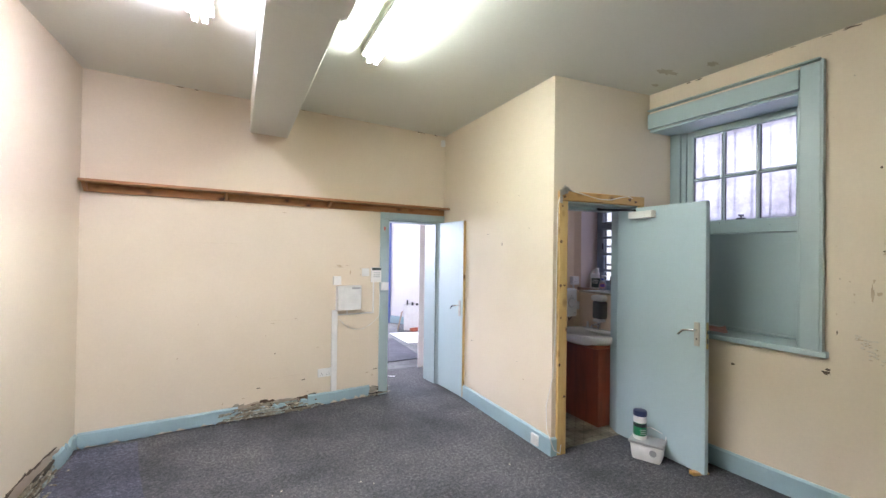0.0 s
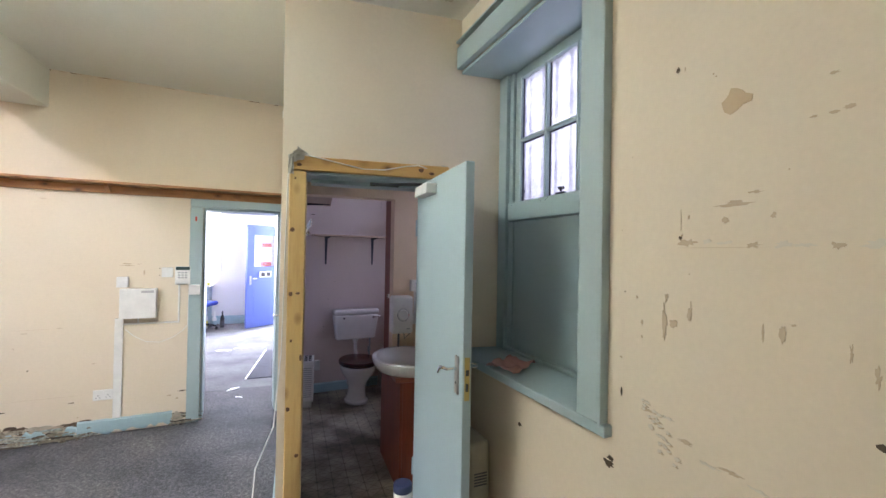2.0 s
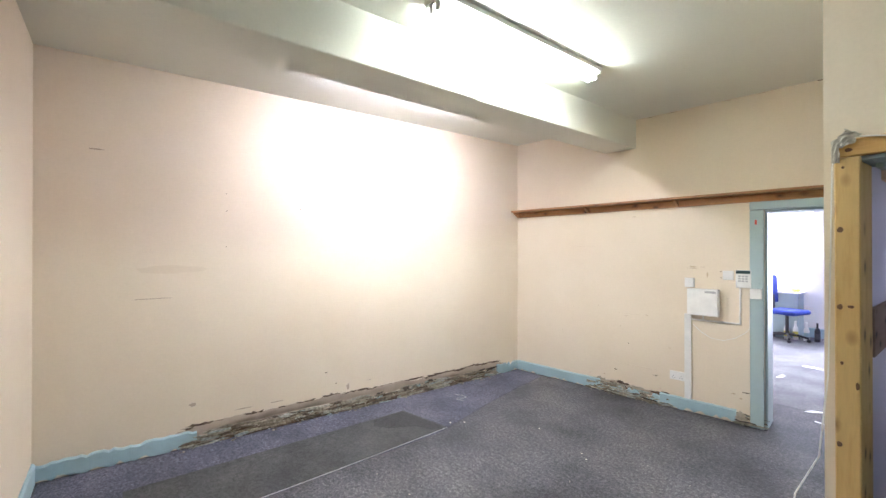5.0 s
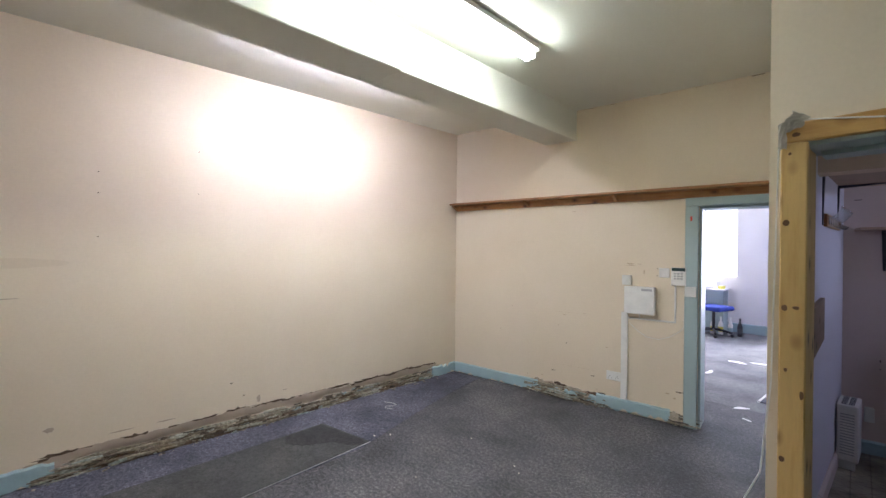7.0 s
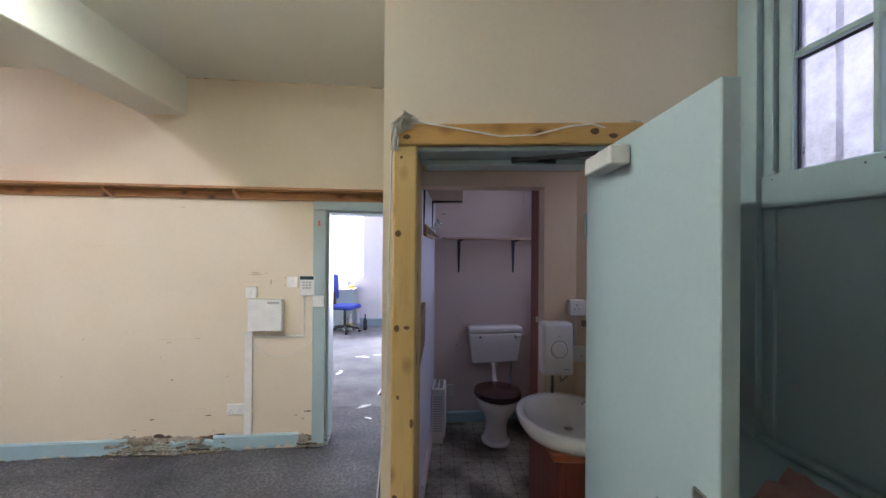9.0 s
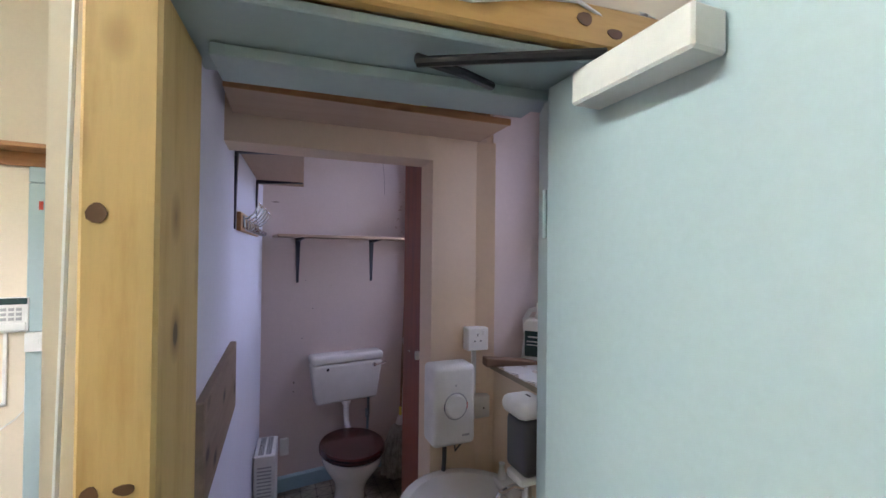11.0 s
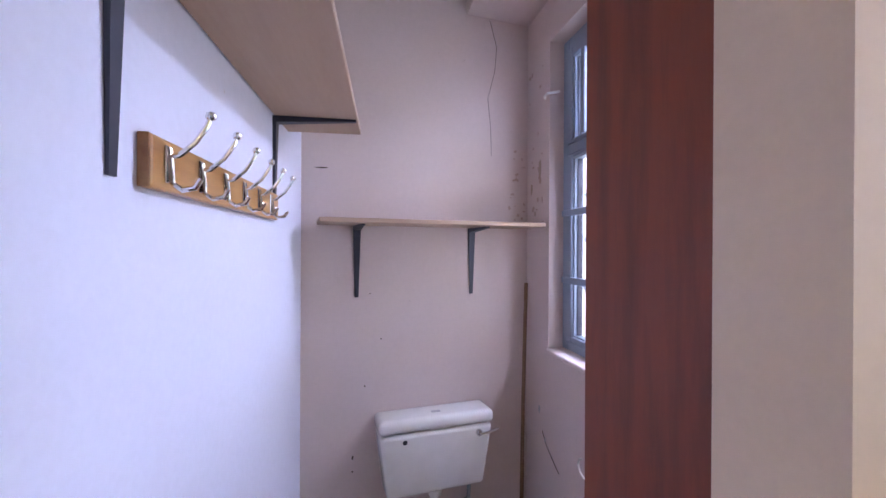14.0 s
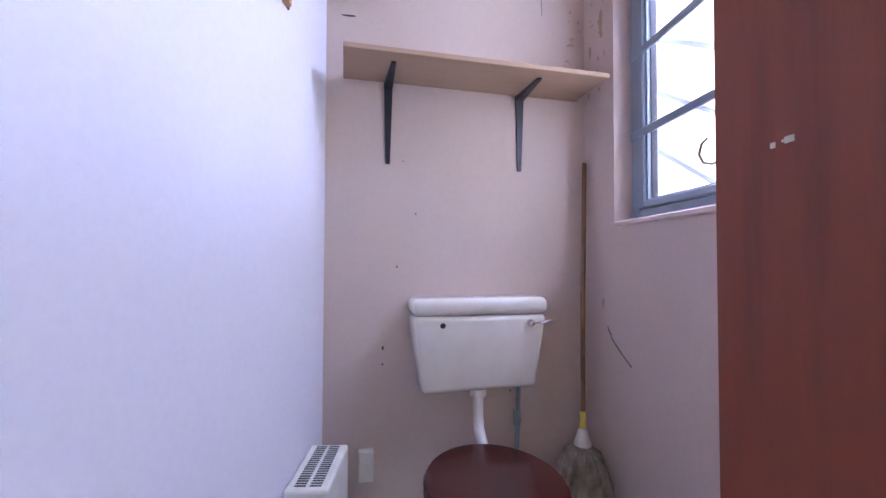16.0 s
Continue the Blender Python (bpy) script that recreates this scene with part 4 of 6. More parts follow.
for i, (x, z, w, h, m) in enumerate(((1.60, 1.415, 0.10, 0.016, M_SCUFF), (1.68, 1.412, 0.05, 0.008, M_SCUFF), (1.83, 1.375, 0.012, 0.012, M_ROT), (1.83, 1.315, 0.010, 0.010, M_ROT), (1.0, 0.89, 0.36, 0.004, M_FAINT),
                                  (1.17, 0.893, 0.05, 0.008, M_SCUFF), (0.987, 0.571, 0.018, 0.014, M_ROT), (0.962, 0.863, 0.05, 0.008, M_SCUFF), (1.256, 0.284, 0.06, 0.010, M_ROT), (1.403, 0.296, 0.02, 0.014, M_ROT),
                                  (2.023, 0.289, 0.09, 0.012, M_ROT), (1.392, 0.589, 0.05, 0.008, M_SCUFF), (0.843, 0.264, 0.05, 0.012, M_ROT), (0.45, 1.62, 0.5, 0.003, M_FAINT), (1.1, 0.34, 0.7, 0.003, M_FAINT), (0.2, 0.62, 0.02, 0.012, M_SCUFF))):
    blotch(nw, "scuff", on_back(x, z), w, h, m, 900 + i, 18, 0.6)
for y, z, w, h in ((2.22, 0.225, 0.045, 0.075), (2.0, 0.40, 0.03, 0.012), (0.90, 0.33, 0.06, 0.04), (1.28, 0.22, 0.16, 0.01), (1.55, 0.22, 0.14, 0.012), (1.14, 2.045, 0.016, 0.008), (1.14, 1.90, 0.016, 0.008),
                   (1.14, 1.60, 0.014, 0.008), (1.75, 2.28, 0.01, 0.008), (1.75, 1.95, 0.01, 0.008), (2.45, 0.25, 0.06, 0.008), (0.62, 1.20, 0.3, 0.008), (2.1, 0.28, 0.02, 0.01), (0.3, 2.3, 0.1, 0.012)):
    blotch(lw, "scuff", on_west(y, z), w, h, M_ROT if w < 0.04 else M_BARE, int(600 * y + 9 * z))
blotch(lw, "rubbed_band", on_west(0.75, 1.42), 0.5, 0.07, painted("rubbed_paper", (0.675, 0.58, 0.45), (0.64, 0.545, 0.41), 0.8), 31, 18, 0.25)
blotch(bpy.data.objects["wall_toilet_side"], "scuff", pose(2.863, 3.95, 1.75, 0, 0, -90.58), 0.05, 0.012, M_BARE, 41)
blotch(bpy.data.objects["wall_toilet_side"], "scuff", pose(2.860, 3.7, 1.65, 0, 0, -90.58), 0.02, 0.04, M_BARE, 42)
st = painted("damp_stain", (0.52, 0.48, 0.37), (0.58, 0.55, 0.46), 0.9, 6, 0.7)
for x, y, w, h, k in ((3.55, 2.55, 0.30, 0.10, 51), (3.72, 2.3, 0.12, 0.08, 52), (3.70, 2.75, 0.10, 0.06, 53)):
    blotch(bpy.data.objects["ceiling"], "damp_stain", pose(x, y, H, 90), w, h, st, k, 18, 0.6)

# cracks where the walls meet the ceiling
rnd = random.Random(66)
for i in range(16):
    blotch(nw, "crack", on_back(rnd.uniform(-0.35, 2.8), H - 0.006), rnd.uniform(0.03, 0.14), rnd.uniform(0.005, 0.010), M_ROT if i % 2 else M_SCUFF, 950 + i, 12, 0.8)
for i in range(9):
    blotch(ew, "crack", on_east(rnd.uniform(0.9, 2.85), H - 0.008) @ IN, rnd.uniform(0.03, 0.12), rnd.uniform(0.006, 0.016), M_ROT, 970 + i, 12, 0.8)
for i in range(10):
    y = rnd.uniform(3.2, 4.7)
    blotch(bpy.data.objects["wall_toilet_side"], "scuff", pose(2.853 + 0.0102 * (y - 2.992), y, rnd.uniform(0.3, 2.2), 0, 0, -90.58), rnd.uniform(0.006, 0.03), rnd.uniform(0.005, 0.012), M_ROT if i % 3 == 0 else M_SCUFF, 985 + i, 9)

# ---- alarm and wiring on the back wall ----
ap = thing("alarm_control_box", on_back(1.566, 0.955), "white metal alarm control box on the back wall", "alarm box")
part("case", boxes((0, 0.255, -0.075, 0, 0, 0.25), bevel=0.005, seg=2), M_WHITE, ap)
part("label", boxes((0.15, 0.24, -0.0762, -0.0748, 0.215, 0.235)), M_GREY, ap, "small printed strip")
for k, (x, z, w, h, d, nm, lb) in enumerate(((1.535, 1.215, 0.08, 0.09, 0.035, "junction_box", "small square white junction box"),
                                           (1.845, 1.298, 0.085, 0.086, 0.012, "wall_switch", "square white switch plate"),
                                           (2.055, 1.143, 0.085, 0.088, 0.03, "wall_switch", "square white surface switch on the door frame"))):
    b = thing(nm, on_back(x, z, 0.022 if k == 2 else 0.0), lb, "switch")
    part("plate", boxes((0, w, -d, 0, 0, h), bevel=0.004, seg=2), M_WHITE, b)
    part("rocker", boxes((0.4 * w, 0.6 * w, -d - 0.005, -d + 0.001, 0.35 * h, 0.65 * h), bevel=0.001), M_WHITE, b)
kp = thing("alarm_keypad", on_back(1.947, 1.233), "white alarm keypad with dark display strip and buttons", "keypad")
part("case", boxes((0, 0.115, -0.03, 0, 0, 0.16), bevel=0.004, seg=2), M_WHITE, kp)
part("display", boxes((0.004, 0.111, -0.0315, -0.0295, 0.128, 0.157)), M_DKGREEN, kp, "dark green display strip")
part("buttons", boxes(*[(0.022 + 0.026 * i, 0.040 + 0.026 * i, -0.034, -0.029, 0.055 + 0.022 * j, 0.068 + 0.022 * j) for i in range(3) for j in range(3)]), M_GREY, kp)
part("flap", boxes((0.008, 0.107, -0.036, -0.029, 0.008, 0.045), bevel=0.002), M_WHITE, kp)
for x, z, w, m in ((1.394, 0.283, 0.146, on_back(1.394, 0.283)),):
    ds = thing("double_socket", m, "white double wall socket low on the back wall", "socket")
    part("plate", boxes((0, w, -0.012, 0, 0, 0.086), bevel=0.004, seg=2), M_WHITE, ds)
    for a in (0.02, 0.088):
        part("pin_holes", boxes(*[(a + dx, a + dx + 0.007, -0.0128, -0.0115, 0.02 + dz, 0.026 + dz) for dx, dz in ((0, 0), (0.022, 0), (0.011, 0.018))]), M_DARKGREY, ds)
    for a in (0.06, 0.076):
        part("rocker", boxes((a, a + 0.012, -0.016, -0.011, 0.05, 0.07)), M_WHITE, ds)
tk = thing("cable_trunking", on_back(1.528, 0), "white plastic cable trunking from alarm box to skirting", "trunking")
part("upright", boxes((0, 0.058, -0.02, 0, 0.125, 0.954), bevel=0.002), M_WHITE, tk)
part("branch", boxes((0.06, 0.46, -0.012, 0, 0.896, 0.912), (0.446, 0.46, -0.012, 0, 0.913, 1.232), bevel=0.002), M_WHITE, tk)
part("stub", pipes(([(0.16, -0.01, 0.912), (0.16, -0.01, 0.955)], 0.006)), M_WHITE, tk)
lc = thing("loose_cable", on_back(1.6, 0), "thin grey cable hanging in a loop below the trunking", "cable")
part("loop", pipes(([(0, -0.01, 0.86), (0.06, -0.012, 0.80), (0.15, -0.012, 0.745), (0.25, -0.012, 0.735), (0.34, -0.012, 0.77), (0.42, -0.012, 0.83), (0.45, -0.01, 0.87), (0.455, -0.01, 1.22)], 0.003), seg=5), M_WHITE, lc)
sn = thing("motion_detector", pose(2.84, 4.93, 2.83, 0, 0, -35), "small white alarm detector high in the corner", "alarm sensor")
part("case", boxes((-0.025, 0.025, -0.04, 0, 0, 0.07), bevel=0.006, seg=2), M_WHITE, sn)

# cable round the toilet frame
cb = thing("white_cable", on_front(2.90, 0), "thin white cable draped along the pine door frame", "cable")
part("swag", pipes(([(0.0, -0.028, 2.03), (0.03, -0.028, 2.068), (0.06, -0.028, 2.07), (0.2, -0.030, 2.045), (0.38, -0.030, 2.012), (0.5, -0.030, 2.015), (0.62, -0.028, 2.045), (0.70, -0.026, 2.055), (0.80, -0.012, 2.03),
                     (0.95, -0.006, 1.97), (1.05, -0.006, 1.95)], 0.0035), seg=6), M_WHITE, cb)
part("drop", pipes(([(0.0, -0.028, 2.03), (-0.015, -0.012, 1.95), (-0.022, -0.012, 1.5), (-0.03, -0.015, 1.0), (-0.06, -0.03, 0.62), (-0.14, -0.06, 0.42), (-0.15, -0.08, 0.25), (-0.08, -0.08, 0.08), (0.0, -0.05, 0.03), (0.03, -0.02, 0.08)], 0.0035), seg=6), M_WHITE, cb)
def torn_tape(m, w, h, seed):
    """A crumpled bit of tape standing off the wood."""
    rr = random.Random(seed)
    bm = bmesh.new()
    n = 5
    rows = [[bm.verts.new((w * (i / n - 0.5) * (1 - 0.35 * rr.random()), -0.006 * rr.random(), h * (j / n - 0.5) * (1 - 0.2 * rr.random()))) for i in range(n + 1)] for j in range(n + 1)]
    for j in range(n):
        for i in range(n):
            bm.faces.new((rows[j][i], rows[j][i + 1], rows[j + 1][i + 1], rows[j + 1][i]))
    bmesh.ops.solidify(bm, geom=bm.faces[:], thickness=0.0012)
    part("tape", bm, M_STEEL, cb, "torn silver tape").matrix_basis = m


torn_tape(pose(0.0, -0.030, 2.01), 0.034, 0.11, 61)
torn_tape(pose(0.045, -0.028, 2.072, 0, 35), 0.075, 0.055, 62)
torn_tape(pose(0.02, -0.031, 2.05, 0, -20), 0.05, 0.05, 63)
torn_tape(pose(0.86, -0.012, 2.05, 0, 10), 0.05, 0.04, 64)
sk = thing("single_socket", pose(2.8535, 3.15, 0.025, 0, 0, -90.58), "small white socket on the skirting board", "socket")
part("plate", boxes((-0.04, 0.04, -0.045, -0.021, 0.0, 0.085), bevel=0.004), M_WHITE, sk)

# ---- things by the toilet door ----
tub = thing("plastic_tub", pose(3.50, 2.64, 0, 0, 0, -63), "white plastic tub with grey lid and wire handle", "tub")
bm = boxes((-0.115, 0.115, -0.08, 0.08, 0.0, 0.125), bevel=0.018, seg=2)
for v in bm.verts:
    k = 0.86 + 0.14 * v.co.z / 0.125
    v.co.x, v.co.y = v.co.x * k, v.co.y * k
part("body", bm, M_WHITE, tub, "", True)
part("lid", boxes((-0.122, 0.122, -0.087, 0.087, 0.126, 0.145), bevel=0.006, seg=2), M_GREY, tub, "grey lid", True)
part("handle", pipes(([(-0.12, 0.02, 0.12), (-0.11, 0.10, 0.17), (0.0, 0.12, 0.20), (0.11, 0.10, 0.17), (0.12, 0.02, 0.12)], 0.004), seg=6), M_WHITE, tub)
part("sticker", turned([(0.025, 0), (0.025, 0.001)], seg=16), M_GREY, tub).matrix_basis = pose(0.05, -0.0795, 0.08, 90)
tin = thing("wipes_canister", pose(3.475, 2.69, 0.1455), "white wipes canister with navy lid and green label", "canister")
part("body", turned([(0.045, 0), (0.047, 0.004), (0.047, 0.172), (0.045, 0.176)], seg=28), M_WHITE, tin, "", True)
part("label", turned([(0.0474, 0.03), (0.0476, 0.031), (0.0476, 0.125), (0.0474, 0.126)], seg=28), M_GREEN, tin, "green label")
part("label_band", turned([(0.0478, 0.095), (0.0478, 0.122)], seg=28), M_BLACK, tin)
part("label_lines", boxes(*[(-0.02, 0.02, -0.0492, -0.0478, 0.045 + 0.014 * i, 0.049 + 0.014 * i) for i in range(3)]), M_WHITE, tin).matrix_basis = pose(0, 0, 0, 0, 0, -25)
part("lid", turned([(0.049, 0.176), (0.050, 0.18), (0.050, 0.205), (0.046, 0.214), (0.030, 0.217)], seg=28), M_NAVY, tin, "navy lid", True)
dw2 = thing("door_wedge", pose(3.575, 2.345, 0, 0, 0, -12), "pale wooden wedge on the carpet under the door", "wedge")
bm = boxes((0, 0.14, -0.022, 0.022, 0, 0.028), bevel=0.002)
for v in bm.verts:
    if v.co.z > 0.01:
        v.co.z *= 1 - 0.72 * max(0.0, v.co.x) / 0.14
part("wood", bm, M_PINE_X, dw2)
ht = thing("convector_heater", pose(3.765, 2.86, 0, 0, 0, EAST - 90), "old cream metal convector heater behind the door", "heater")
part("case", boxes((-0.06, 0.06, -0.42, 0.0, 0.03, 0.63), bevel=0.022, seg=3), plain("cream_stove_enamel", (0.36, 0.33, 0.25), 0.45, 0, 0.2), ht, "", True)
part("grille", boxes(*[(-0.063, -0.059, -0.38, -0.04, 0.50 + 0.014 * i, 0.507 + 0.014 * i) for i in range(5)]), M_DARKGREY, ht, "dark louvre slots")
part("side_grille", boxes(*[(-0.03, 0.04, -0.4225, -0.4195, 0.42 + 0.014 * i, 0.427 + 0.014 * i) for i in range(5)]), M_DARKGREY, ht)
for y in (-0.38, -0.08):
    part("foot", boxes((-0.05, 0.05, y, y + 0.04, 0, 0.031)), M_DARKGREY, ht)
cloth = thing("pink_cloth", pose(3.965, 2.44, 0.981, 0, 0, 20), "crumpled pink cloth lying on the window sill", "cloth")
bm = bmesh.new()
bmesh.ops.create_grid(bm, x_segments=18, y_segments=14, size=0.5)
for v in bm.verts:
    x, y = v.co.x, v.co.y
    v.co = Vector((0.22 * x * (1 + 0.2 * y), 0.19 * y + 0.05 * x, 0.005 + 0.035 * abs(noise.noise(Vector((x * 3, y * 3, 3)))) + 0.022 * (0.5 + 0.5 * math.sin(11 * x + 5 * y)) * (1 - abs(x + y) * 0.5)))
part("fabric", bm, M_PINK, cloth, "", True)

# ---- toilet: walls and boards ----
TW = -math.degrees(math.atan2(3.042 - 2.965, 5.37 - 4.10))
TN = math.degrees(math.atan2(5.506 - 5.316, 4.30 - 2.90))


def on_tw(y, z, out=0.0):
    """On the toilet's left-hand wall; local x along it towards the back, y into the wall."""
    if y < 4.0:
        return pose(2.950 + (y - 3.085) * 0.0148, y, z, 0, 0, 89.15) @ pose(0, -out, 0)
    return pose(2.965 + (y - 4.10) * 0.0606, y, z, 0, 0, 90 + TW) @ pose(0, -out, 0)


def on_tn(x, z, out=0.0):
    """On the toilet's back wall; local x along it, y into the wall."""
    return pose(x, 5.316 + (x - 2.90) * 0.1357, z, 0, 0, TN) @ pose(0, -out, 0)


skirting(on_tw(3.10, 0.004), 1.0, h=0.10, seed=19, label="dull pinkish painted skirting board", mat=M_LILAC)
skirting(on_tw(4.12, 0.004), 1.2, h=0.10, seed=20, label="dull pinkish painted skirting board", mat=M_LILAC)
skirting(on_tn(3.05, 0.004), 1.03, h=0.10, seed=21, label="grey-blue painted skirting board")
mb = thing("mahogany_panel", pose(3.697, 3.962, 0.004), "tall dark mahogany veneered board beside the pier", "panel")
part("board", boxes((0, 0.018, 0, 0.308, 0, 2.165), bevel=0.002), M_MAHOG, mb)
part("catch", boxes((-0.012, 0.0, 0.03, 0.07, 1.17, 1.19), (-0.03, -0.012, 0.03, 0.045, 1.165, 1.20), bevel=0.003), M_WHITE, mb, "small white plastic catch")
part("hook", pipes(([(0.009, 0.306, 1.168), (0.009, 0.322, 1.164), (0.009, 0.338, 1.169), (0.009, 0.346, 1.182), (0.009, 0.341, 1.195), (0.009, 0.331, 1.199)], 0.002), seg=6), M_STEEL, mb, "small metal cup hook", True)


part("filler_dab", boxes((-0.0012, 0.0, 0.203, 0.214, 1.159, 1.166), (-0.0012, 0.0, 0.2145, 0.217, 1.161, 1.164), bevel=0.0005), M_FILLER, mb, "old white filler dab")
part("filler_dab", boxes((-0.0012, 0.0, 0.224, 0.230, 1.158, 1.164), bevel=0.0005), M_FILLER, mb, "old white filler dab")


def shelf_bracket(parent, x, z, down, out):
    """A pressed steel shelf bracket: a tapering leg down the wall and an arm out from it."""
    leg = [(-0.016, 0.0), (0.016, 0.0), (0.008, -down), (-0.008, -down)]
    bm = bmesh.new()
    f = [bm.verts.new((x + a, -0.012 if b == 0 else -0.005, z + b)) for a, b in leg]
    k = [bm.verts.new((x + a, -0.0005, z + b)) for a, b in leg]
    for i in range(4):
        bm.faces.new((f[i], f[(i + 1) % 4], k[(i + 1) % 4], k[i]))
    bm.faces.new(f)
    bm.faces.new(k[::-1])
    part("bracket_leg", bm, M_IRON, parent)
    bm = bmesh.new()
    arm = [(-0.016, -0.0005), (0.016, -0.0005), (0.008, -out), (-0.008, -out)]
    f = [bm.verts.new((x + a, b, z)) for a, b in arm]
    k = [bm.verts.new((x + a, b, z - (0.02 if b > -0.01 else 0.006))) for a, b in arm]
    for i in range(4):
        bm.faces.new((f[i], f[(i + 1) % 4], k[(i + 1) % 4], k[i]))
    bm.faces.new(f)
    bm.faces.new(k[::-1])
    part("bracket_arm", bm, M_IRON, parent)


s1 = thing("side_shelf", on_tw(4.09, 0), "pale board shelf on two dark iron brackets", "shelf")
part("board", boxes((0.0, 0.99, -0.255, -0.004, 2.02, 2.038), bevel=0.002), M_CHIP, s1)
shelf_bracket(s1, 0.05, 2.019, 0.315, 0.25)
shelf_bracket(s1, 0.82, 2.019, 0.315, 0.25)
s2 = thing("back_shelf", on_tn(3.10, 0), "narrow pale board shelf on two dark iron brackets", "shelf")
part("board", boxes((0.0, 0.945, -0.243, -0.004, 1.711, 1.728), bevel=0.002), M_CHIP, s2)
shelf_bracket(s2, 0.165, 1.710, 0.305, 0.185)
shelf_bracket(s2, 0.695, 1.710, 0.305, 0.185)
hk = thing("coat_hook_rail", on_tw(4.200, 1.699), "varnished pine rail with six chrome double coat hooks", "coat rack")
part("rail", boxes((0, 0.700, -0.018, 0, 0, 0.078), bevel=0.005, seg=2), M_OAKRAIL, hk)
part("rail_end", boxes((-0.0035, 0.0, -0.017, -0.001, 0.001, 0.077), bevel=0.001), M_SHELF, hk, "dark stained end grain")
for i in range(6):
    x = 0.042 + i * 0.113
    h = part("hook", pipes(([(x, -0.019, 0.052), (x, -0.035, 0.054), (x, -0.058, 0.074), (x, -0.075, 0.100), (x, -0.079, 0.112)], 0.0042),
                           ([(x, -0.021, 0.065), (x, -0.024, 0.04), (x, -0.026, 0.012), (x, -0.040, 0.002), (x, -0.058, 0.006), (x, -0.066, 0.020)], 0.0045)), M_CHROME, hk, "chrome double hook", True)
    part("knob", turned([(0.003, -0.006), (0.007, -0.003), (0.008, 0.001), (0.006, 0.006), (0.002, 0.008)], seg=10, cx=x, cy=-0.080), M_CHROME, h, "", True).location.z = 0.114
    part("hook_plate", boxes((x - 0.008, x + 0.008, -0.021, -0.0185, 0.012, 0.068), bevel=0.001), M_CHROME, h)
pk = thing("wall_plank", on_tw(3.40, 1.032), "plain brown plank fixed along the toilet wall", "plank")
part("board", boxes((0, 0.690, -0.022, 0, 0, 0.245), bevel=0.003), wooden("dull_brown_plank", (0.27, 0.19, 0.14), (0.18, 0.12, 0.085), "x", 0.7, 5), pk)
ov = thing("high_shelf", pose(2.985, 3.82, 2.055, 0, 0, -1), "brown board shelf high above the basin with a wooden back", "shelf")
part("board", boxes((0.0, 0.872, -0.243, -0.012, 0, 0.018), bevel=0.002), M_CHIP, ov)
part("lipping", boxes((0.0, 0.872, -0.250, -0.2435, -0.002, 0.02), bevel=0.001), M_SHELF, ov)
part("back_panel", boxes((0.0, 0.86, -0.014, -0.003, 0.019, 0.42)), M_SHELF, ov, "dark brown back panel")
part("end_panel", boxes((0.845, 0.86, -0.12, -0.0145, 0.019, 0.40)), M_SHELF, ov)
part("strap", boxes((0.12, 0.15, -0.024, -0.0145, 0.02, 0.3)), M_IRON, ov)
cf = thing("cleaner_bottle", pose(3.545, 3.69, 2.0735, 0, 0, 10), "yellow cleaning product bottle on the high shelf", "bottle")
bm = boxes((-0.05, 0.05, -0.025, 0.025, 0, 0.17), bevel=0.016, seg=3)
part("body", bm, M_YELLOWP, cf, "", True)
part("cap", turned([(0.018, 0.165), (0.018, 0.20), (0.012, 0.205)], seg=16), M_WHITE, cf, "white cap", True)
part("badge", turned([(0.026, 0), (0.026, 0.0016)], seg=20), M_DKGREEN, cf, "dark round label mark").matrix_basis = pose(0.008, -0.0252, 0.112, 90)
part("flower_mark", turned([(0.018, 0), (0.018, 0.0016)], seg=8), M_WHITE, cf).matrix_basis = pose(0.0, -0.0252, 0.05, 90)

tw = bpy.data.objects["wall_toilet_north"]
for x, z, w, h in ((3.25, 0.72, 0.012, 0.02), (3.25, 0.66, 0.008, 0.01), (3.37, 1.22, 0.008, 0.008), (3.12, 1.95, 0.06, 0.008), (3.3, 1.02, 0.008, 0.012), (3.7, 0.55, 0.012, 0.01), (3.75, 0.53, 0.012, 0.01), (3.32, 1.42, 0.008, 0.006)):
    blotch(tw, "scuff", on_tn(x, z), w, h, M_ROT, int(800 * x + 7 * z), 8)
for k, pts in enumerate(([(3.88, 2.70), (3.915, 2.58), (3.905, 2.46), (3.87, 2.33), (3.885, 2.2), (3.89, 2.06)],)):
    part("crack", pipes(([tuple(on_tn(x, z, 0.0006).translation) for x, z in pts], 0.0012), seg=4), M_ROT, tw)
te = bpy.data.objects["wall_toilet_east"]
TEX = pose(0, 0, 0, 0, 0, -90)
for y, z, w, h in ((5.322, 0.885, 0.02, 0.05), (5.26, 0.77, 0.012, 0.03), (5.33, 1.98, 0.04, 0.10), (5.42, 1.9, 0.03, 0.06), (5.38, 1.78, 0.02, 0.03)):
    blotch(te, "scuff", pose(4.085, y, z) @ TEX, w, h, M_BARE if z > 1 else M_GREY, int(y * 900 + z))
damp = painted("brown_damp_bloom", (0.46, 0.33, 0.27), (0.56, 0.44, 0.38), 0.9, 30, 0.9, 0.1)
rnd = random.Random(88)
for i in range(22):
    # flecks of damp in the corner beside the window
    blotch(te, "damp_fleck", pose(4.085, rnd.uniform(5.28, 5.46), rnd.uniform(1.7, 2.45)) @ TEX, rnd.uniform(0.008, 0.035), rnd.uniform(0.008, 0.04), damp, 1000 + i, 11, 0.75)
    blotch(tw, "damp_fleck", on_tn(rnd.uniform(3.98, 4.075), rnd.uniform(1.7, 2.1)), rnd.uniform(0.006, 0.03), rnd.uniform(0.006, 0.025), damp, 1030 + i, 11, 0.75)
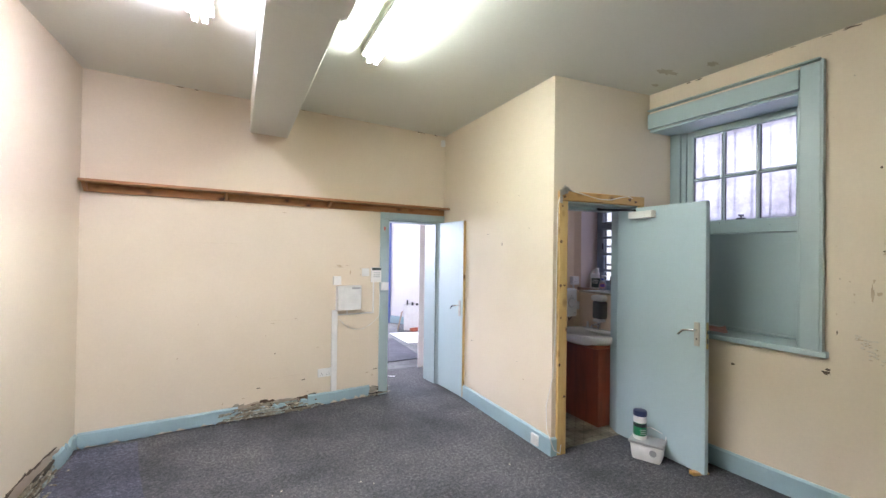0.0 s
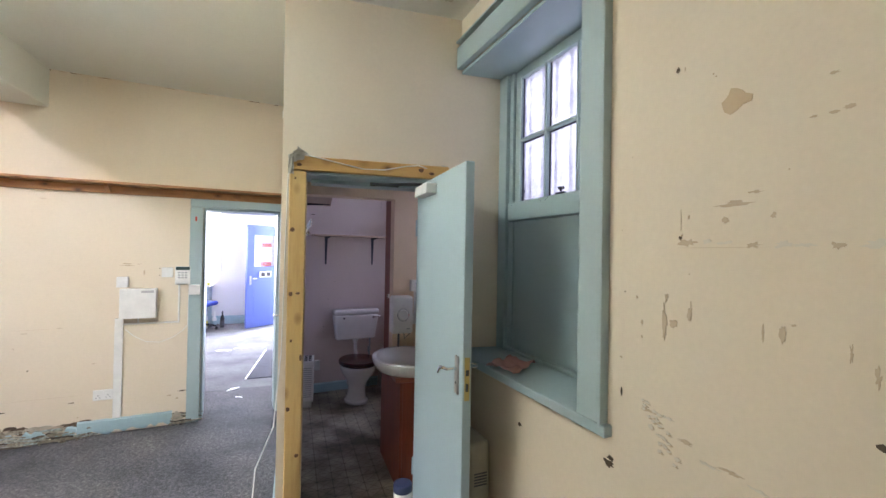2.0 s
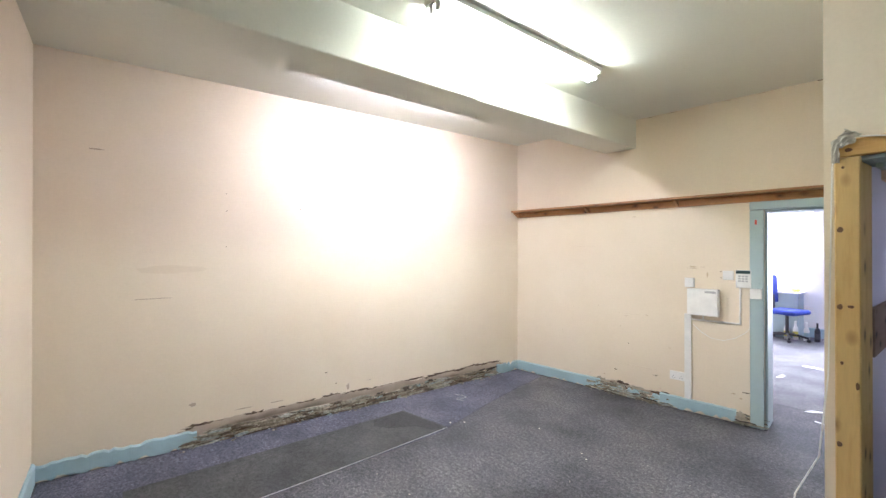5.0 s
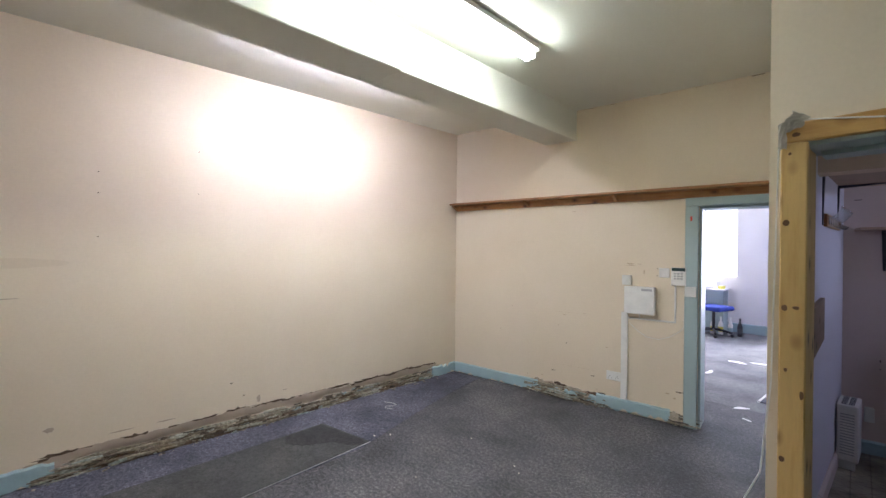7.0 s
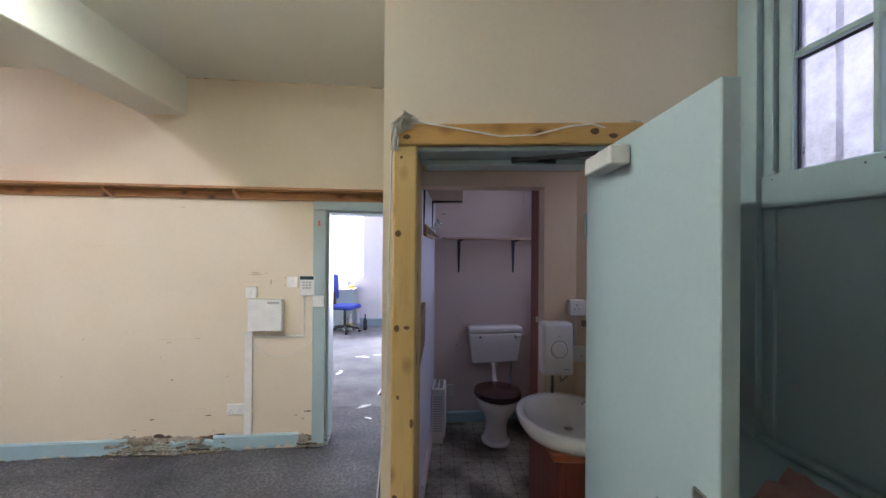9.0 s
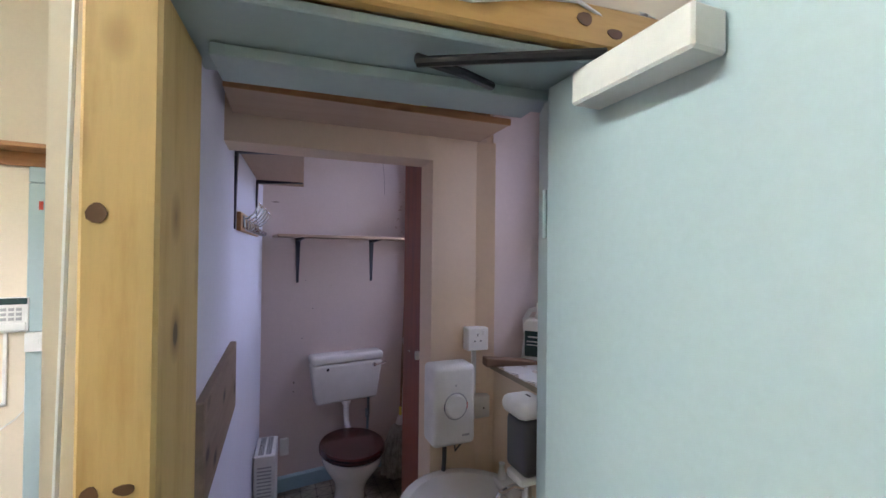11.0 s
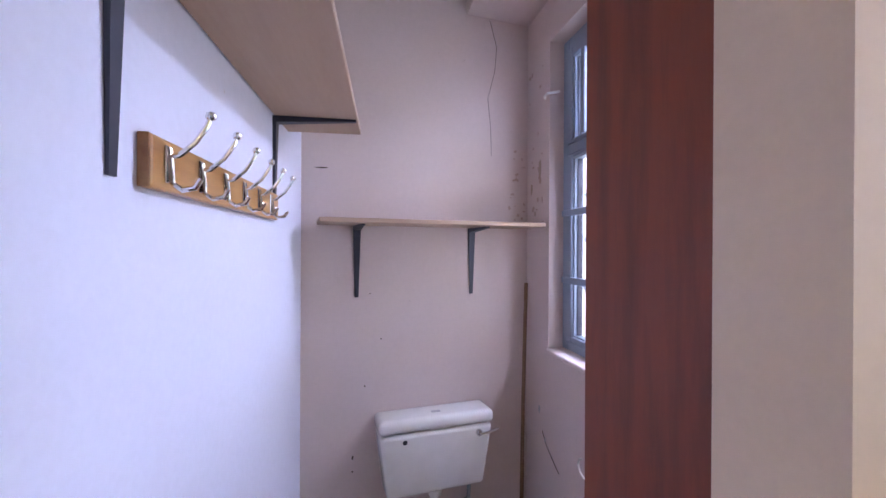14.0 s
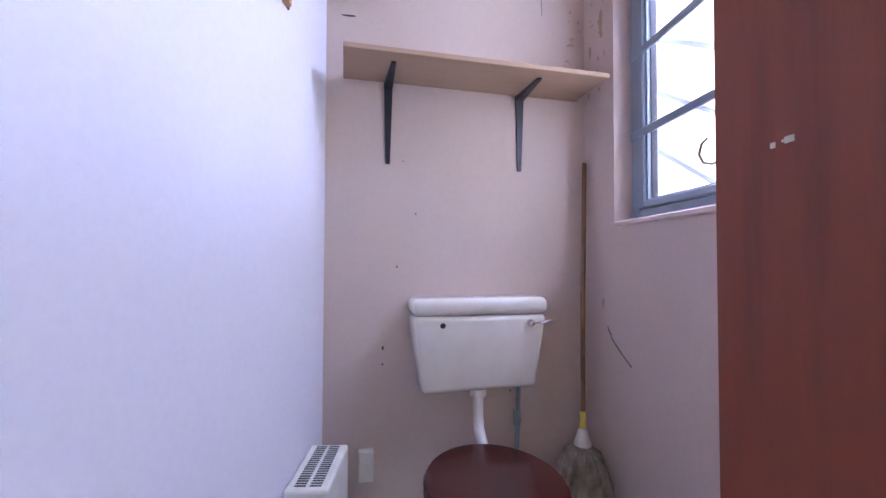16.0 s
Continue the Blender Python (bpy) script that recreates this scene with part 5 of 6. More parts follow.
part("scrape", pipes(([(4.0845, 5.29, 0.80), (4.0845, 5.25, 0.755), (4.0845, 5.19, 0.72), (4.0845, 5.13, 0.69)], 0.002), seg=4), M_ROT, te)
clp = thing("pipe_clip", pose(4.082, 5.255, 2.285), "white plastic clip on the window reveal", "clip")
part("band", pipes(([(0.0, 0.02, 0), (-0.012, 0.0, 0.002), (-0.012, -0.03, 0.004), (0.03, -0.06, 0.004)], 0.006), seg=6), M_WHITE, clp)

# ---- toilet: sanitary ware ----
cis = thing("toilet_cistern", on_tn(3.59, 0.58), "white ceramic low-level cistern with chrome lever", "cistern")
bm = boxes((-0.251, 0.251, -0.143, -0.004, -0.006, 0.2675), bevel=0.020, seg=4)
for v in bm.verts:
    k = 0.86 + 0.14 * v.co.z / 0.272
    v.co.x *= k
    if v.co.y < -0.08:
        v.co.y += 0.02 * (1 - v.co.z / 0.272)
part("tank", bm, M_CERAMIC, cis, "", True)
bm = boxes((-0.255, 0.255, -0.147, -0.003, 0.268, 0.330), bevel=0.024, seg=5)
part("lid", bm, M_CERAMIC, cis, "", True)
part("lid_mark", boxes((-0.02, 0.02, -0.10, -0.08, 0.3302, 0.3312)), M_GREY, cis)
part("overflow_hole", turned([(0.010, 0), (0.010, 0.002)], seg=14), M_BLACK, cis).matrix_basis = pose(-0.147, -0.1395, 0.236, 90)
lv = part("lever_boss", turned([(0.015, 0), (0.015, 0.012), (0.010, 0.02)], seg=14), M_CHROME, cis, "chrome flush lever", True)
lv.matrix_basis = pose(0.183, -0.139, 0.236, 90)
part("lever_arm", pipes(([(0, 0, 0.018), (0.03, 0.004, 0.026), (0.085, 0.014, 0.022)], 0.005)), M_CHROME, lv, "", True)
part("flush_pipe", pipes(([(0.0, -0.085, 0.002), (0.0, -0.085, -0.10), (0.0, -0.095, -0.15), (0.0, -0.14, -0.19), (0.0, -0.20, -0.20)], 0.019), seg=14), M_WHITE, cis, "white plastic flush pipe", True)
part("pipe_nut", turned([(0.03, -0.03), (0.03, -0.008), (0.022, -0.004)], seg=16, cy=-0.085), M_WHITE, cis, "", True)
sp = thing("supply_pipe", on_tn(3.765, 0.004), "flaking blue painted copper water pipe", "pipe")
part("riser", pipes(([(0, -0.03, 0), (0, -0.03, 0.3), (0.004, -0.03, 0.45), (0, -0.05, 0.58)], 0.0095), seg=8), M_COPPER, sp, "", True)
part("valve", pipes(([(0, -0.03, 0.40), (0, -0.03, 0.46)], 0.016), ([(0, -0.03, 0.43), (0, -0.06, 0.43)], 0.008), seg=8), M_COPPER, sp)

wc = thing("toilet_bowl", pose(3.575, 4.93, 0.004, 0, 0, TN), "white ceramic toilet pan with dark polished wooden seat", "toilet")


def lean(z):
    return 0.05 - 0.05 * min(1, z / 0.39)


part("pan", turned([(0.118, 0.0), (0.118, 0.02), (0.10, 0.035), (0.088, 0.10), (0.088, 0.17), (0.105, 0.225), (0.145, 0.29), (0.172, 0.34), (0.178, 0.375), (0.176, 0.392), (0.15, 0.396),
                    (0.125, 0.38), (0.09, 0.25), (0.03, 0.22)], seg=32, sy=1.28, shift=lean), M_CERAMIC, wc, "", True)
part("pan_back", boxes((-0.10, 0.10, 0.15, 0.30, 0.28, 0.395), (-0.05, 0.05, 0.10, 0.28, 0.10, 0.30), bevel=0.03, seg=3), M_CERAMIC, wc, "", True)
part("seat", turned([(0.165, 0.398), (0.188, 0.400), (0.194, 0.410), (0.188, 0.420), (0.165, 0.421)], seg=36, sy=1.2), M_SEATWOOD, wc, "dark polished wooden seat", True)
part("lid", turned([(0.17, 0.4215), (0.190, 0.423), (0.195, 0.432), (0.188, 0.443), (0.12, 0.449), (0.02, 0.451)], seg=36, sy=1.2), M_SEATWOOD, wc, "dark polished wooden lid", True)
for x in (-0.09, 0.03):
    part("hinge", pipes(([(x, 0.215, 0.415), (x + 0.06, 0.215, 0.415)], 0.009)), M_CHROME, wc, "", True)
mp = thing("floor_mop", pose(3.99, 5.30, 0.004), "old dirty cotton mop leaning in the corner", "mop")
part("pole", pipes(([(0.0, 0.0, 0.36), (0.035, 0.07, 0.9), (0.082, 0.155, 1.446)], 0.009), seg=10), wooden("mop_pole_wood", (0.24, 0.14, 0.07), (0.14, 0.075, 0.035), "z", 0.6, 6, False), mp, "", True)
part("collar", turned([(0.010, 0.415), (0.0115, 0.42), (0.0115, 0.44), (0.010, 0.444), (0.010, 0.46), (0.0112, 0.465), (0.0105, 0.478)], seg=10, cx=0.003, cy=0.007), M_YELLOWP, mp, "yellow plastic collar", True)
part("socket", turned([(0.035, 0.34), (0.03, 0.37), (0.018, 0.41), (0.014, 0.42)], seg=12), M_WHITE, mp, "pale plastic socket", True)
rnd = random.Random(9)
bm = bmesh.new()
for i in range(260):
    a, q = rnd.random() * 2 * math.pi, rnd.random()
    r1, r2 = 0.035 + 0.03 * q, 0.07 + 0.055 * q
    w = rnd.uniform(-0.25, 0.25)
    pipe(bm, [(0.025 * math.cos(a), 0.025 * math.sin(a), 0.355), (r1 * math.cos(a), r1 * math.sin(a), 0.30 + 0.03 * rnd.random()),
              (r2 * math.cos(a + w), 0.8 * r2 * math.sin(a + w), 0.15 + 0.03 * rnd.random()), (1.05 * r2 * math.cos(a + 2 * w), 0.85 * r2 * math.sin(a + 2 * w), 0.006 + 0.07 * rnd.random() * (1 - q))], 0.0085, 5)
part("cotton_head", bm, M_MOP, mp, "grey matted cotton strands")
rd = thing("wall_heater", pose(3.022, 4.90, 0.061, 0, 0, TW), "slim white metal panel heater with top grille", "heater")
part("case", boxes((0.0, 0.115, 0, 0.27, 0, 0.40), bevel=0.008, seg=2), M_WHITE, rd)
part("grille", boxes(*[(0.022 + 0.04 * j, 0.052 + 0.04 * j, 0.02 + 0.0125 * i, 0.026 + 0.0125 * i, 0.4002, 0.4012) for i in range(19) for j in range(2)]), M_DARKGREY, rd, "dark grille slots")
part("front_vents", boxes(*[(0.02, 0.095, -0.0012, 0.0, 0.05 + 0.02 * i, 0.058 + 0.02 * i) for i in range(15)]), M_GREY, rd)
for y in (0.01, 0.24):
    part("foot", boxes((0.01, 0.10, y, y + 0.02, -0.056, 0.001)), M_WHITE, rd)
so = thing("wall_socket", on_tn(3.165, 0.25), "white socket low on the toilet back wall", "socket")
part("plate", boxes((0, 0.055, -0.03, 0, 0, 0.11), bevel=0.004), M_WHITE, so)
part("switch", boxes((0.02, 0.035, -0.034, -0.029, 0.05, 0.07)), M_WHITE, so)

# ---- basin corner ----
vn = thing("vanity_unit", pose(3.585, 3.21, 0.004), "dark mahogany vanity cupboard under the basin", "cabinet")
part("front_panel", boxes((0, 0.018, 0, 0.59, 0, 0.70), bevel=0.002), M_MAHOG, vn)
part("side_panel", boxes((0.019, 0.335, 0.0, 0.018, 0, 0.70), bevel=0.002), M_MAHOG, vn)
part("worktop", boxes((-0.03, 0.336, 0.0, 0.595, 0.702, 0.735), bevel=0.004), M_MAHOG_X, vn, "reddish wooden worktop edge")
bs = thing("wash_basin", pose(3.70, 3.465, 0.739), "white oval ceramic wash basin set in the vanity", "basin")


def oval(z_r):
    bm = bmesh.new()
    lathe(bm, z_r, seg=40, sx=0.88, sy=1.10)
    for v in bm.verts:
        v.co.x = min(v.co.x, 0.215)
    return bm


part("bowl", oval([(0.20, -0.02), (0.245, 0.0), (0.268, 0.03), (0.282, 0.062), (0.280, 0.076), (0.268, 0.082), (0.245, 0.078), (0.222, 0.048), (0.17, 0.014), (0.06, 0.004), (0.02, 0.003)]), M_CERAMIC, bs, "", True)
part("drain", turned([(0.022, 0.001), (0.022, 0.006), (0.01, 0.0065)], seg=16), M_CHROME, bs, "", True)
part("tap_ledge", boxes((0.15, 0.214, -0.20, 0.20, 0.05, 0.086), bevel=0.012, seg=2), M_CERAMIC, bs, "", True)
tp = part("tap", turned([(0.022, 0.086), (0.018, 0.095), (0.016, 0.135), (0.020, 0.14), (0.020, 0.165), (0.012, 0.172)], seg=16, cx=0.18, cy=0.02), M_CHROME, bs, "chrome mixer tap", True)
part("spout", pipes(([(0.18, 0.02, 0.12), (0.13, 0.02, 0.138), (0.08, 0.02, 0.125), (0.075, 0.02, 0.11)], 0.009)), M_CHROME, tp, "", True)
part("tap_lever", pipes(([(0.18, 0.02, 0.17), (0.19, 0.02, 0.19), (0.15, 0.02, 0.205)], 0.006)), M_CHROME, tp, "", True)
part("plug", turned([(0.014, 0.086), (0.014, 0.10), (0.009, 0.125), (0.011, 0.14)], seg=12, cx=0.17, cy=0.16), M_WHITE, bs, "", True)

wh = thing("hand_wash_heater", pose(3.638, 3.815, 0.925) @ Matrix.Diagonal((0.94, 1, 1, 1)), "white plastic instant water heater with round dial", "water heater")
part("case", boxes((0, 0.178, -0.112, -0.002, 0, 0.288), bevel=0.020, seg=3), M_WHITE, wh, "", True)
dl = part("dial", turned([(0.044, 0), (0.044, 0.003), (0.038, 0.012), (0.036, 0.012)], seg=28), M_WHITE, wh, "round white dial", True)
dl.matrix_basis = pose(0.092, -0.112, 0.145, 90)
part("dial_scale", turned([(0.049, -0.001), (0.049, 0.0014), (0.044, 0.0014)], seg=28), M_GREY, dl)
part("dial_mark", boxes((0.0455, 0.0485, -0.012, 0.012, 0.001, 0.0022)), M_RED, dl)
part("dial_mark", boxes((-0.0485, -0.0455, -0.012, 0.012, 0.001, 0.0022)), M_NAVY, dl)
part("screw", boxes((0.089, 0.095, -0.1135, -0.1118, 0.215, 0.221)), M_GREY, wh)
part("maker_plate", boxes((0.12, 0.15, -0.1135, -0.1118, 0.035, 0.042)), M_GREY, wh)
part("outlet_pipe", pipes(([(0.07, -0.06, 0.002), (0.07, -0.06, -0.06), (0.065, -0.055, -0.16), (0.065, -0.05, -0.20)], 0.009), ([(0.12, -0.04, 0.002), (0.125, -0.04, -0.05), (0.17, -0.03, -0.02), (0.19, -0.02, 0.05)], 0.004)), M_DARKGREY, wh, "dark outlet hose", True)


def surface_box(name, m, w, h, d, label, holes):
    s = thing(name, m, label, "socket")
    part("back_box", boxes((0, w, -d * 0.8, 0, 0, h), bevel=0.004), M_WHITE, s)
    part("plate", boxes((0.001, w - 0.001, -d, -d * 0.8 - 0.0005, 0.001, h - 0.001), bevel=0.003), M_WHITE, s)
    if holes:
        part("pin_holes", boxes((0.025, 0.032, -d - 0.0008, -d + 0.0005, 0.035, 0.04), (0.05, 0.057, -d - 0.0008, -d + 0.0005, 0.035, 0.04), (0.039, 0.043, -d - 0.0008, -d + 0.0005, 0.055, 0.066)), M_DARKGREY, s)
        part("switch", boxes((0.062, 0.072, -d - 0.004, -d + 0.0005, 0.06, 0.078), bevel=0.001), M_WHITE, s)
    else:
        part("fuse", boxes((0.018, 0.032, -d - 0.002, -d + 0.0005, 0.02, 0.06)), M_WHITE, s)
        part("neon", boxes((0.055, 0.061, -d - 0.001, -d + 0.0005, 0.035, 0.041)), M_DARKGREY, s)
    return s


surface_box("switched_socket", pose(3.800, 3.812, 1.245), 0.088, 0.088, 0.048, "white surface mounted switched socket on the pier", True)
surface_box("fused_spur", pose(3.812, 3.812, 0.985), 0.086, 0.086, 0.046, "white surface mounted fused spur box", False)
cd = thing("conduit", pose(3.835, 3.812, 1.072), "white plastic conduit between two electrical boxes", "conduit")
part("channel", boxes((0, 0.018, -0.014, 0, 0, 0.172), bevel=0.002), M_WHITE, cd)
sd = thing("soap_dispenser", pose(3.92, 3.47, 0.93), "wall soap dispenser, white lid and smoked body", "soap dispenser")
bm = boxes((-0.095, 0, -0.06, 0.06, 0.0, 0.175), bevel=0.02, seg=3)
part("body", bm, M_DARKGREY, sd, "smoked grey reservoir", True)
bm = boxes((-0.115, 0, -0.065, 0.065, 0.176, 0.235), bevel=0.026, seg=3)
part("lid", bm, M_WHITE, sd, "white rounded lid", True)
part("lid_slot", boxes((-0.05, -0.044, -0.012, 0.012, 0.2345, 0.2365)), M_BLACK, sd)
part("push_pad", boxes((-0.10, -0.01, -0.045, 0.045, -0.03, -0.001), bevel=0.01, seg=2), M_WHITE, sd, "", True)

# tiled window ledge
lg = structure("window_ledge", boxes((3.905, 4.22, 3.085, 3.795, 1.168, 1.186)), plain("ledge_grout", (0.34, 0.28, 0.20), 0.7), "window ledge laid with white octagonal tiles", "window sill")
a, c = 0.0485, 0.030
pts = [(a, -c + 0.012), (a, c - 0.012), (c - 0.012 + 0.012, a), (-c, a), (-a, c - 0.012), (-a, -c + 0.012), (-c, -a), (c, -a)]
tile_me = dot_me = None
for i in range(3):
    for j in range(8):
        x, y = 3.954 + 0.0985 * i, 3.755 - 0.0985 * j
        if y < 3.10:
            continue
        if tile_me is None:
            t0 = part("tile", prism(pts, 1.1862, 1.1905), M_CERAMIC, lg)
            tile_me = t0.data
        else:
            t0 = new("tile", tile_me)
            t0.parent = lg
        t0.location = (x, y, 0)
        if i < 2:
            if dot_me is None:
                t1 = part("tile_inset", prism([(0.021, 0), (0, 0.021), (-0.021, 0), (0, -0.021)], 1.1862, 1.1903), plain("beige_inset", (0.42, 0.33, 0.24), 0.3), lg)
                dot_me = t1.data
            else:
                t1 = new("tile_inset", dot_me)
                t1.parent = lg
            t1.location = (x + 0.04925, y - 0.04925, 0)
wd = thing("door_wedge", pose(3.86, 3.745, 1.191, 0, 0, -9), "rough wooden wedge lying on the tiled ledge", "wedge")
bm = boxes((0, 0.235, -0.025, 0.025, 0, 0.034), bevel=0.003)
for v in bm.verts:
    v.co.z *= 1 - 0.75 * max(0, v.co.x) / 0.235
part("wood", bm, wooden("rough_wedge", (0.22, 0.13, 0.08), (0.12, 0.07, 0.04), "x", 0.8, 5), wd)
b1 = thing("cleaner_jug", pose(4.085, 3.732, 1.1908, 0, 0, -48) @ Matrix.Scale(0.86, 4), "white translucent cleaner bottle with dark green label", "bottle")
bm = boxes((-0.065, 0.065, -0.035, 0.035, 0, 0.20), bevel=0.015, seg=3)
for v in bm.verts:
    if v.co.z > 0.12:
        v.co.x *= 1 - 0.35 * (v.co.z - 0.12) / 0.08
part("body", bm, M_WHITE, b1, "", True)
part("grip", pipes(([(-0.05, 0, 0.13), (-0.055, 0, 0.19), (-0.03, 0, 0.235), (0.01, 0, 0.245)], 0.012)), M_WHITE, b1, "", True)
part("neck", turned([(0.03, 0.195), (0.022, 0.225), (0.018, 0.24)], seg=14, cx=0.02), M_WHITE, b1, "", True)
part("cap", turned([(0.020, 0.24), (0.021, 0.242), (0.021, 0.268), (0.018, 0.272)], seg=14, cx=0.02), M_WHITE, b1, "white cap", True)
part("label", boxes((-0.045, 0.055, -0.0362, -0.0345, 0.03, 0.145)), M_DKGREEN, b1, "dark green label")
part("label_lines", boxes((-0.03, 0.03, -0.0372, -0.036, 0.115, 0.122), (-0.035, 0.035, -0.0372, -0.036, 0.095, 0.100), (-0.035, 0.03, -0.0372, -0.036, 0.080, 0.084)), M_WHITE, b1)
b2 = thing("soap_bottle", pose(4.095, 3.645, 1.1908, 0, 0, -50) @ Matrix.Scale(0.92, 4), "clear pump soap bottle with purple oval label", "soap bottle")
part("body", turned([(0.036, 0), (0.040, 0.006), (0.040, 0.075), (0.034, 0.10), (0.016, 0.115)], seg=24, sy=0.72), M_BOTTLE, b2, "clear rounded bottle", True)
part("label", turned([(0.028, 0), (0.028, 0.0012)], seg=24, sy=0.62), M_PURPLE, b2, "purple oval label").matrix_basis = pose(0, -0.0285, 0.056, 90)
part("label_rim", turned([(0.034, 0), (0.034, 0.0008)], seg=24), M_PINK, b2).matrix_basis = pose(0, -0.0283, 0.056, 90)
part("collar", turned([(0.016, 0.115), (0.016, 0.135), (0.010, 0.138)], seg=14), plain("blue_collar", (0.05, 0.10, 0.45), 0.4), b2, "blue collar", True)
part("pump", pipes(([(0, 0, 0.137), (0, 0, 0.16)], 0.008), ([(-0.008, 0, 0.163), (0.02, 0, 0.165), (0.045, 0, 0.158)], 0.0075)), M_WHITE, b2, "white pump head", True)
bn = thing("black_bin", pose(4.055, 3.395, 1.1908) @ Matrix.Scale(0.92, 4), "black plastic pot with a clear upright liner", "container")
part("pot", turned([(0.062, 0), (0.078, 0.02), (0.092, 0.09), (0.096, 0.165), (0.098, 0.17), (0.092, 0.17), (0.088, 0.16), (0.05, 0.02)], seg=28), M_BLACK, bn, "", True)
part("liner", turned([(0.082, 0.10), (0.086, 0.37), (0.084, 0.372), (0.080, 0.10)], seg=28), M_FILM, bn, "clear plastic liner", True)

# ---- shop: things seen through the doorway ----
sdoor = thing("street_door", pose(2.66, 10.10, 0, 0, 0, 221), "royal blue half glazed street door standing open", "door", kind="structure")
part("leaf", boxes((0.0, 0.13, -0.022, 0.022, 0.01, 2.05), (0.62, 0.78, -0.022, 0.022, 0.01, 2.05), (0.13, 0.62, -0.022, 0.022, 0.01, 1.22), (0.13, 0.62, -0.022, 0.022, 1.85, 2.05), bevel=0.003), M_STREETDOOR, sdoor)
p = part("pane", boxes((0.13, 0.62, -0.004, 0.004, 1.22, 1.85)), M_CLEARGLASS, sdoor)
p.visible_shadow = False
part("letter_plate", boxes((0.22, 0.50, -0.03, -0.0225, 1.0, 1.12), (0.22, 0.50, 0.0225, 0.03, 1.0, 1.12), bevel=0.003), M_WHITE, sdoor, "pale letter plate")
part("plate_marks", boxes((0.25, 0.33, 0.0302, 0.032, 1.02, 1.10), (0.38, 0.46, 0.0302, 0.032, 1.02, 1.10), (0.25, 0.33, -0.032, -0.0302, 1.02, 1.10), (0.38, 0.46, -0.032, -0.0302, 1.02, 1.10), bevel=0.01), M_DARKGREY, sdoor)
lever_handle(sdoor, 0.70, -0.022, 0.95, -1, -1)
lever_handle(sdoor, 0.70, 0.022, 0.95, 1, -1)
ef = thing("entrance_frame", pose(3.72, 9.28, 0, 0, 0, math.degrees(math.atan2(10.33 - 9.28, 2.50 - 3.72))), "pale blue shop entrance frame with fanlight", "door frame", kind="structure")
part("post", boxes((0.27, 0.33, -0.10, 0.03, 0, 2.6), (1.32, 1.38, -0.10, 0.03, 0, 2.6), bevel=0.004), M_SKIRT, ef)
part("transom", boxes((0.33, 1.32, -0.10, 0.03, 2.075, 2.145), bevel=0.004), M_SKIRT, ef)
part("side_panel", boxes((0.0, 0.27, -0.02, 0.03, 0.0, 1.05), (0.0, 0.04, -0.02, 0.03, 1.05, 2.5), bevel=0.004), M_STREETDOOR, ef, "blue painted side panel")
# opaque white sheet takes the place of daylight through the glass
part("side_light", boxes((0.05, 0.26, 0.004, 0.010, 1.08, 2.3)), M_PAPER, ef, "side light, whitened for the daylight behind it")
part("numerals", boxes((0.07, 0.085, 0.011, 0.014, 1.12, 1.28), (0.12, 0.135, 0.011, 0.014, 1.12, 1.28), (0.085, 0.12, 0.011, 0.014, 1.27, 1.28), (0.085, 0.12, 0.011, 0.014, 1.19, 1.20),
                       (0.17, 0.185, 0.011, 0.014, 1.12, 1.28), (0.225, 0.24, 0.011, 0.014, 1.12, 1.20), (0.185, 0.225, 0.011, 0.014, 1.12, 1.13), (0.185, 0.225, 0.011, 0.014, 1.19, 1.20), (0.185, 0.225, 0.011, 0.014, 1.27, 1.28)), M_BLACK, ef, "black house numerals")
wb = thing("white_board_box", pose(3.86, 8.33, 0, 0, 0, -20), "tall open white cardboard box by the wall", "box")
bm = bmesh.new()
for r in ((-0.17, 0.17, -0.11, -0.105, 0, 0.50), (-0.17, 0.17, 0.105, 0.11, 0, 0.50), (-0.17, -0.165, -0.105, 0.105, 0, 0.50), (0.165, 0.17, -0.105, 0.105, 0, 0.50), (-0.165, 0.165, -0.105, 0.105, 0, 0.005)):
    box(bm, *r)
part("carton", bm, M_PAPER, wb)
part("contents", boxes((-0.12, -0.09, -0.05, 0.0, 0.006, 0.60), (-0.02, 0.02, -0.03, 0.02, 0.006, 0.55), (0.07, 0.13, -0.06, 0.04, 0.006, 0.53), bevel=0.004), M_DARKGREY, wb, "dark odds and ends")
dp = thing("leaning_board", pose(3.60, 8.45, 0, 0, 12, -25), "brown board leaning beside the white box", "board")
part("panel", boxes((-0.01, 0.01, -0.12, 0.12, 0, 0.36)), M_CHIP, dp)
rb = thing("red_brick", pose(3.86, 8.15, 0, 0, 0, 10), "red brick lying on the shop floor", "brick")
part("block", boxes((-0.105, 0.105, -0.05, 0.05, 0, 0.06), bevel=0.005), plain("red_clay", (0.45, 0.12, 0.07), 0.9, 0, 0.3), rb)
skirting(pose(3.70, 9.32, 0, 0, 0, math.degrees(math.atan2(8.30 - 9.32, 4.35 - 3.70))), 1.2, h=0.16, seed=31)
skirting(pose(-0.9, 10.35, 0), 3.4, h=0.17, seed=32)

